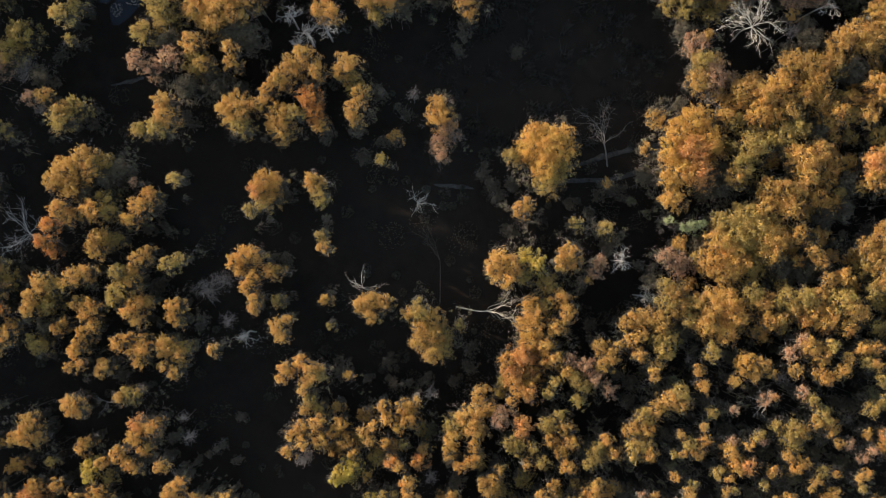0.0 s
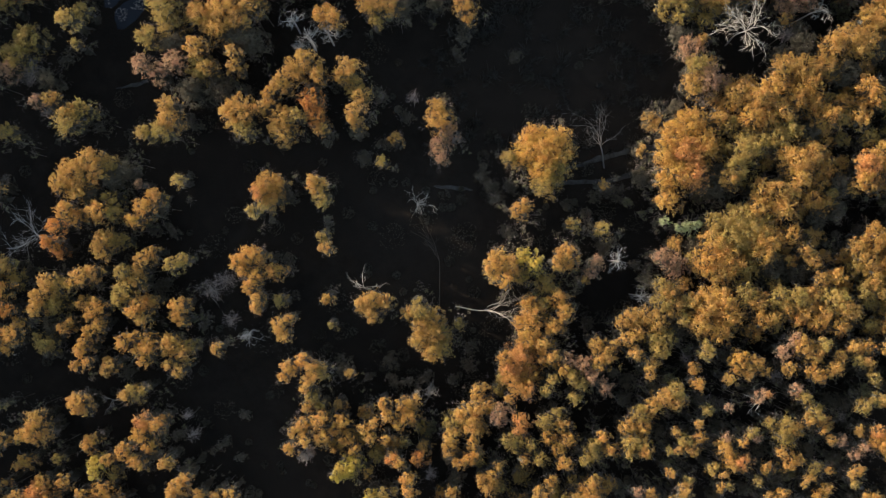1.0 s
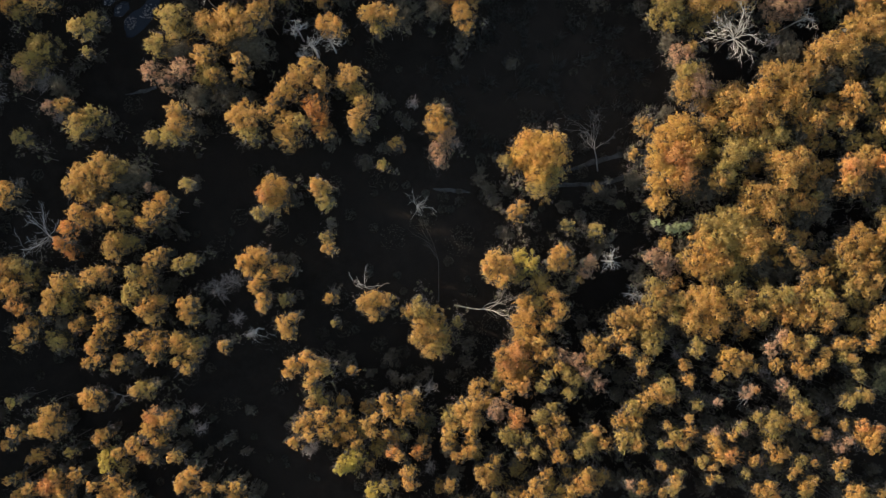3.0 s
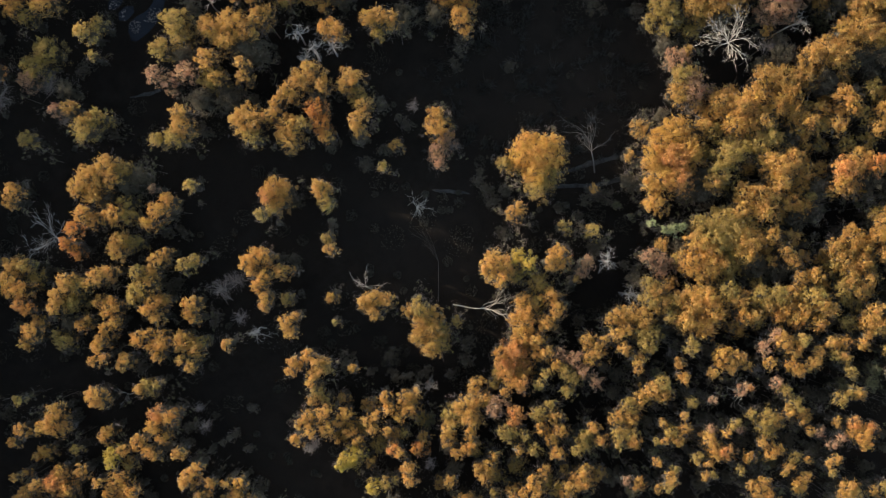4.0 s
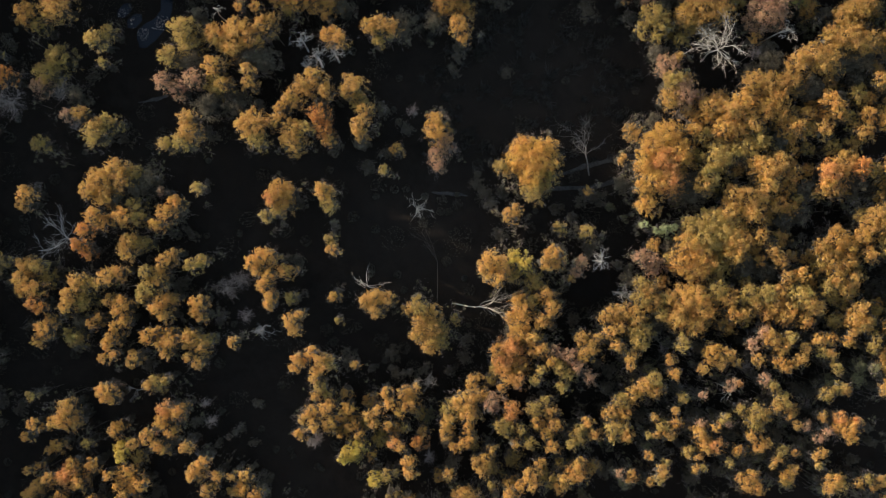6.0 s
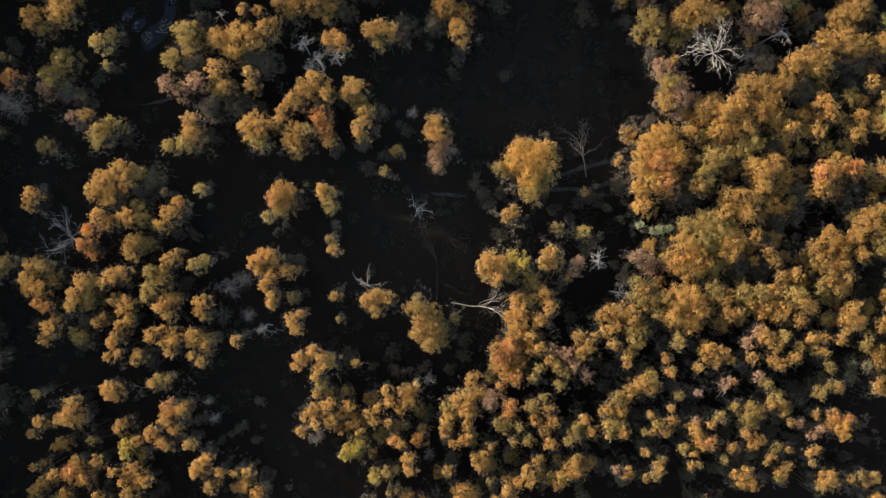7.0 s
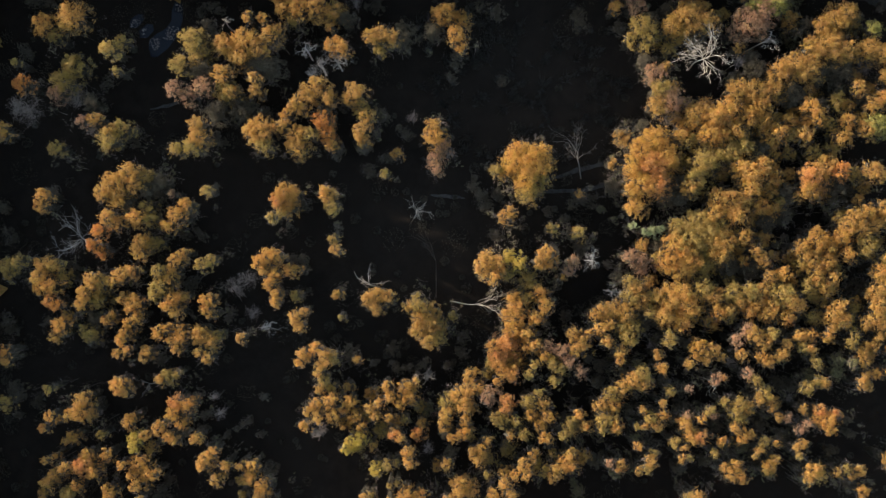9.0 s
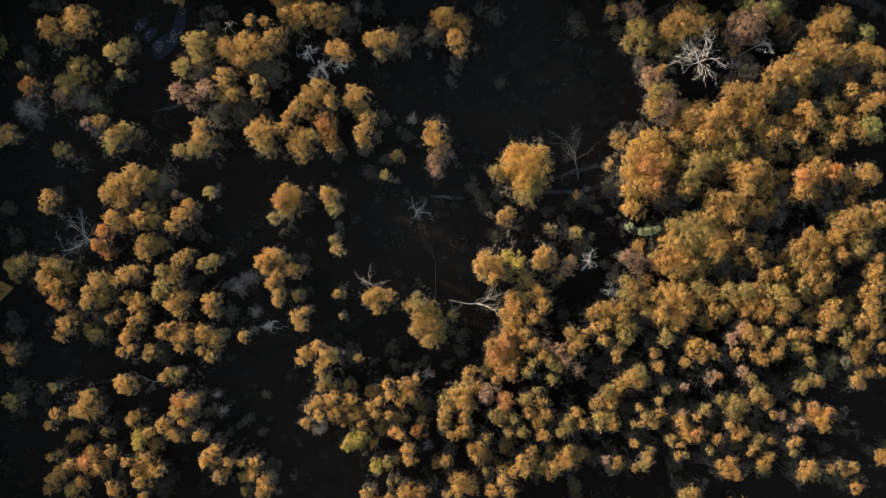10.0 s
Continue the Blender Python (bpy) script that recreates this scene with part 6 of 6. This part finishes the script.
tree(19.2, -26.6, (0.3, 0.4, 1.23, 13.0, "olive"), (-0.7, -0.8, 0.88, 12.9, "olive"))
tree(7.0, -22.0, (0.0, 0.0, 0.99, 13.1, "russet"))
bare_tree(7.2, -22.6, (-0.0, 0.0, 1.20, 11.6, "twig"))
bare_tree(-18.1, -27.2, (0.0, 0.0, 1.30, 9.8, "twig"))
tree(63.9, -10.9, (-0.0, 0.0, 1.21, 13.0, "gold"))
tree(64.0, -15.3, (-0.3, 0.1, 1.52, 13.3, "gold"), (1.0, 0.8, 1.05, 13.0, "gold"), (-0.3, -1.1, 1.05, 13.1, "gold"))
tree(66.3, -12.2, (-0.2, 0.9, 1.05, 13.1, "gold"), (-0.4, -0.8, 0.95, 12.8, "gold"), (0.8, -0.2, 0.86, 12.7, "amber"))
tree(67.4, -14.7, (0.0, -0.0, 0.95, 13.1, "amber"))
tree(64.9, -18.6, (0.6, -0.0, 0.86, 12.8, "amber"), (-0.8, 0.0, 0.76, 12.7, "gold"))
tree(63.5, -20.1, (-0.2, 0.2, 1.05, 13.3, "gold"), (0.6, -0.4, 0.66, 12.8, "gold"))
tree(67.3, -18.2, (0.0, 0.0, 0.95, 13.1, "amber"))

# ---- dead and fallen trees ----
dead_tree(39.7, 28.6, ((0, 0, -0.2), (0.2, 0.1, 10.4)),
          [(-0.9, 0.5, 0.5, 3.8), (-0.6, 0.9, 0.6, 3.6), (-0.2, 1, 0.6, 4.0), (0.15, 1, 0.8, 3.8), (0.45, 0.9, 0.6, 4.2), (0.9, 0.7, 0.5, 4.0), (1, 0.3, 0.4, 4.4), (1, 0, 0.35, 4.0),
           (0.7, -0.6, 0.3, 3.0), (0.1, -1, 0.4, 2.8), (-0.5, -0.8, 0.4, 3.2), (-1, -0.2, 0.4, 4.2), (-1, 0.2, 0.7, 4.0)],
          0.1, "bleached white dead tree with spreading bare limbs", DEAD, 2, 6, 0.45)
dead_tree(-54.2, 2.0, ((0.3, -0.3, -0.2), (0.2, 0.0, 8.6)),
          [(-1, -0.3, 0.25, 4.6), (-0.9, 0.6, 0.4, 3.4), (-0.2, 1, 0.5, 3.2), (0.1, -1, 0.4, 3.2), (-1, 0.15, 0.3, 3.6), (-0.6, -0.8, 0.3, 3.0), (0.8, 0.4, 0.5, 2.6), (1, -0.4, 0.5, 3.6), (0.5, 1, 0.5, 2.4)],
          0.14, "weathered grey dead tree with bare spreading limbs", PALEWOOD, 2, 6, 0.48)
for dx, dy, dz, n, reach in ((-19.9, 30.3, 10.6, 26, 3.0), (-17.7, 27.9, 10.4, 26, 2.9), (-15.2, 28.6, 10.4, 22, 2.6), (-19.4, 26.6, 9.8, 18, 2.2)):
    dead_tree(dx, dy, ((0, 0, -0.2), (0.1, 0.1, dz)), spray(n, reach), 0.13, "pale grey dead tree thick with bare branches", PALEWOOD, 2, 4)
dead_tree(23.2, -1.6, ((0, 0, -0.2), (0, 0, 11.0)),
          spray(20, 3.0),
          0.1, "small bleached dead tree with stubby limbs", PALEWOOD, 2, 4)
dead_tree(26.2, -6.3, ((0, 0, -0.2), (0, 0, 10.2)),
          spray(22, 2.6),
          0.11, "small grey dead tree with twiggy limbs", PALEWOOD, 2, 4)
dead_tree(-25.8, -11.4, ((0, 0, -0.2), (0, 0, 8.8)),
          spray(24, 3.2),
          0.12, "small grey dead tree with twiggy limbs", PALEWOOD, 2, 4)
dead_tree(-43.9, -20.1, ((0, 0, -0.2), (-0.2, 0, 8.0)),
          [(-1, 0.2, 0.2, 1.9), (-0.9, -0.6, 0.2, 1.8), (-0.7, 0.7, 0.3, 1.4), (0, -1, 0.3, 1.5)],
          0.09, "small grey dead tree with bare limbs", GREYWOOD, 2, 4, 0.45)
dead_tree(-2.9, 5.9, ((-0.6, 0.6, -0.2), (-0.5, 0.3, 4.8)),
          [(1, 0.2, 0.4, 2.2), (1, -0.4, 0.1, 2.6), (0.5, 0.8, 0.5, 1.6), (-0.8, 0.8, 0.2, 2.4), (-0.3, -1, 0.1, 1.8)],
          0.1, "dead tree with pale bare branch ends in the shade", DEAD, 2, 4, 0.5)
dead_tree(-10.6, -4.7, ((0.4, -0.9, -0.2), (0.2, -0.4, 9.4)),
          [(-1, 0.35, 0.1, 2.4), (-0.2, 1, 0.2, 2.2), (1, 0.2, 0.1, 2.4), (-0.8, 0.7, 0.3, 1.6)],
          0.1, "bleached dead branches above a yellow crown", DEAD, 2, 4, 0.45)
dead_tree(1.8, -8.0, ((0, 0, -0.1), (4.0, -0.35, 4.4)),
          [(1, -0.04, 0.75, 6.2), (1, 0.14, 0.85, 6.0), (1, -0.22, 0.7, 4.6), (1, 0.3, 0.7, 4.4), (0.5, 0.9, 0.6, 3.8), (0.8, -0.5, 0.4, 2.6)],
          0.1, "leaning dead tree with long bleached bare limbs", DEAD, 2, 4, 0.3)
dead_tree(40.4, -19.2, ((3.4, -2.6, -0.2), (1.6, -0.9, 9.4)),
          [(-1, 0.7, 0.25, 2.2), (-1, 0.1, 0.1, 2.4), (-0.8, -0.6, 0.1, 2.2), (-0.3, -1, 0.1, 1.6), (0.3, 1, 0.4, 1.2)],
          0.15, "broken bleached dead tree leaning among the crowns", DEAD, 2, 4, 0.4)
dead_tree(49.8, 32.1, ((-1.0, -0.6, -0.2), (-0.6, -0.6, 8.8)),
          [(1, 0.55, 0.2, 3.4), (1, 0.2, 0.15, 2.8), (0.8, -0.2, 0.1, 1.6)],
          0.14, "bleached dead limbs beside a russet tree", DEAD)
dead_tree(-31.8, 34.5, ((0, 0, -0.2), (0, 0, 10.2)),
          [(-1, 0.3, 0.4, 0.9), (-0.3, 1, 0.5, 0.9), (0.8, 0.5, 0.5, 0.9)],
          0.1, "small bleached dead treetop", DEAD)
dead_tree(-1.9, -19.3, ((0.6, 0.8, -0.2), (0.2, 0.2, 7.2)),
          spray(20, 2.2),
          0.12, "mauve-grey leafless tree with dense twigs", GREYWOOD)
dead_tree(-18.4, -27.8, ((0, 0, -0.2), (0, 0, 8.2)),
          spray(16, 1.7),
          0.1, "mauve-grey leafless tree with dense twigs", GREYWOOD)
dead_tree(22.7, 11.4, ((0, 0, -0.1), (-0.9, 2.8, 3.4)),
          [(-0.9, 1, 0.25, 4.8), (-0.4, 1, 0.3, 5.2), (0.0, 1, 0.35, 5.6), (0.35, 1, 0.4, 5.2), (0.9, 0.8, 0.3, 2.8), (-1, 0.1, 0.0, 2.6)],
          0.13, "leaning grey dead tree with bent trunk in the shade", GREYWOOD, 2, 6, 0.48)
dead_tree(-0.4, -7.6, ((0, 0, -0.1), (0.0, 6.0, 2.2)),
          [(-0.3, 1, 0.15, 4.6), (-0.05, 1, 0.15, 5.0), (0.3, 1, 0.15, 4.8)],
          0.065, "leaning slender dark dead tree in the shade", BARK, 2, 5, 0.3)


# ---- unseen shading woodland beyond the view, and low brush ----
def shading_wood():
    """Unseen woodland added round the middle, denser and taller sunward to shade its floor."""
    names = ["gold", "amber", "olive", "orange", "lemon"]
    seed = random.Random(7)
    spots = []
    for _ in range(6000):
        x, y = seed.uniform(-118, 100), seed.uniform(-75, 85)
        if -72 < x < 73 and -41.5 < y < 42.5:
            continue
        if all((x - a) ** 2 + (y - b) ** 2 > (3.9 if x < -72 or y > 42.5 else 8.0) ** 2 for a, b in spots):
            spots.append((x, y))
        if len(spots) == 560:
            break
    vs, fs, which, base = [], [], [], 0
    for x, y in spots:
        c = names.index(seed.choice(names))
        # Sunward trees gain 2.6 m for longer shadows.
        lumps = [(seed.uniform(-1.6, 1.6), seed.uniform(-1.6, 1.6), seed.uniform(1.4, 2.3), seed.uniform(13.7, 15.3) + (2.6 if y > 48 or x < -80 else 0), names[c]) for _ in range(4)]
        (v, f, _, shade), trunk, limbs, _ = tree_parts(lumps, 0.85, 0.72, 0.0, 1.2, False)
        wood = lambda q: (q[0], np.concatenate([q[1][:, :3], q[1][:, [0, 2, 3]]]))
        # Lower and inside leaves use the dull colour, which carries their shade.
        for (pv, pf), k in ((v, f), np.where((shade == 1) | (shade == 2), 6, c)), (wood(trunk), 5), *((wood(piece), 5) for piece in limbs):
            vs.append(pv + [x, y, float(height(x, y))])
            fs.append(pf + base)
            which.append(np.zeros(len(pf), int) + k)
            base += len(pv)
    me = facets("woodland", np.concatenate(vs), np.concatenate(fs), [LEAF[k] for k in names] + [BARK, LEAF["drab_shade"]], np.concatenate(which))
    tagged(new("woodland", me), "unseen autumn woodland of gold and amber trees added for shade", "woodland", kind="stuff")


shading_wood()


def brush():
    """Low dry grass and brambles over the whole forest floor."""
    n = 650
    x, y = rng.uniform(-76, 78, n), rng.uniform(-46, 47, n)
    keep = height(x, y) > -0.2
    x, y = x[keep], y[keep]
    r = rng.uniform(0.4, 2.2, len(x)) * rng.random(len(x)) + 0.4
    k = 130
    a, s = rng.uniform(0, 2 * np.pi, (len(x), k)), np.sqrt(rng.random((len(x), k)))
    px, py = x[:, None] + np.cos(a) * s * r[:, None], y[:, None] + np.sin(a) * s * r[:, None]
    pz = height(px, py) + rng.random((len(x), k)) * (1 - 0.7 * s) * r[:, None] * 0.9
    p = np.stack([px, py, pz], -1).reshape(-1, 3)
    v, f = leaves(p, np.tile([0, 0, 1.0], (len(p), 1)), 0.10, 1.2)
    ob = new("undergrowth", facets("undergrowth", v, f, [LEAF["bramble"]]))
    tagged(ob, "dim dry grass and brambles on the forest floor", "undergrowth", kind="stuff")


brush()


def thicket():
    """Thin saplings and lower boughs that fill the gaps between the crowns: loose sprays of dull leaves, with bare twigs among them."""
    spots = np.array(CROWNS)
    dense = (spots[:, 0] > 6) & (spots[:, 1] < 12)
    spots = np.concatenate([spots, spots[dense]])
    n, k, t = 1900, 90, 26
    at = spots[rng.integers(0, len(spots), n)]
    turn = rng.uniform(0, 2 * np.pi, n)
    far = at[:, 2] * rng.uniform(0.6, 1.2, n) + rng.uniform(0.3, 1.6, n)
    x, y = at[:, 0] + np.cos(turn) * far - SUN_FROM.x * 0.8, at[:, 1] + np.sin(turn) * far - SUN_FROM.y * 0.8
    keep = height(x, y) > -0.2
    x, y = x[keep], y[keep]
    z, r = rng.uniform(4.0, 9.8, len(x)), rng.uniform(0.35, 0.95, len(x))
    c = np.stack([x, y, height(x, y) + z], 1)
    sprig = np.repeat(c, 6, 0) + rng.normal(size=(6 * len(c), 3)) * np.repeat(r, 6)[:, None] * [0.7, 0.7, 0.45]
    p = np.repeat(sprig, k // 6, 0)
    p = p + unit(rng.normal(size=p.shape)) * (0.3 * rng.random((len(p), 1)) ** 0.6)
    v, f = leaves(p, np.tile([0, 0, 1.0], (len(p), 1)), 0.07, 1.0)
    which = np.repeat((rng.random(len(sprig)) < 0.4).astype(int), k // 6)
    q = np.repeat(c, t, 0)
    q = q + rng.normal(size=q.shape) * np.repeat(r, t)[:, None] * [0.7, 0.7, 0.6]
    w = unit(rng.normal(size=q.shape) + [0, 0, 0.4]) * rng.uniform(0.25, 0.8, (len(q), 1))
    side = unit(np.cross(w, rng.normal(size=w.shape))) * 0.016
    stems = np.stack([q - side, q + side, q + w], 1).reshape(-1, 3)
    stalk = c * [1, 1, 0] + np.c_[np.zeros((len(c), 2)), height(c[:, 0], c[:, 1]) - 0.1]
    thin = unit(rng.normal(size=c.shape) * [1, 1, 0]) * 0.03
    poles = np.stack([stalk - thin, stalk + thin, c], 1).reshape(-1, 3)
    tv = np.concatenate([stems, poles])
    tf = np.arange(len(tv)).reshape(-1, 3)
    me = facets("thicket", np.concatenate([v, tv]), np.concatenate([f, tf + len(v)]), [LEAF["drab_shade"], LEAF["green"], LEAF["twig"]], np.r_[which, np.full(len(tf), 2)])
    tagged(new("thicket", me), "thin dull saplings and twigs between the trees", "thicket", kind="stuff")


thicket()


def reeds():
    """Clumps of dry reed and thin scrub in the shaded clearing."""
    n, k = 300, 60
    x, y = rng.uniform(-3, 31, n), rng.uniform(13, 40, n)
    keep = np.sin(0.5 * x + 0.3 * y) + np.sin(0.35 * x - 0.6 * y) > -0.7
    x, y = x[keep], y[keep]
    r = rng.uniform(0.3, 0.9, len(x))
    off = rng.normal(size=(len(x), k, 2)) * (0.45 * r)[:, None, None]
    p = np.stack([x[:, None] + off[..., 0], y[:, None] + off[..., 1]], -1).reshape(-1, 2)
    foot = np.c_[p, height(p[:, 0], p[:, 1]) - 0.05]
    lean = unit(np.c_[0.55 * rng.normal(size=(len(p), 2)), np.full(len(p), 1.0)]) * (np.repeat(r, k) * rng.uniform(0.8, 2.6, len(p)))[:, None]
    side = unit(np.cross(lean, rng.normal(size=lean.shape))) * 0.045
    v = np.stack([foot - side, foot + side, foot + lean], 1).reshape(-1, 3)
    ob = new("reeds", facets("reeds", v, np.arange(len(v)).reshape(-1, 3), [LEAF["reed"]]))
    tagged(ob, "dim clumps of dry reed in the shaded clearing", "reeds", kind="stuff")


reeds()
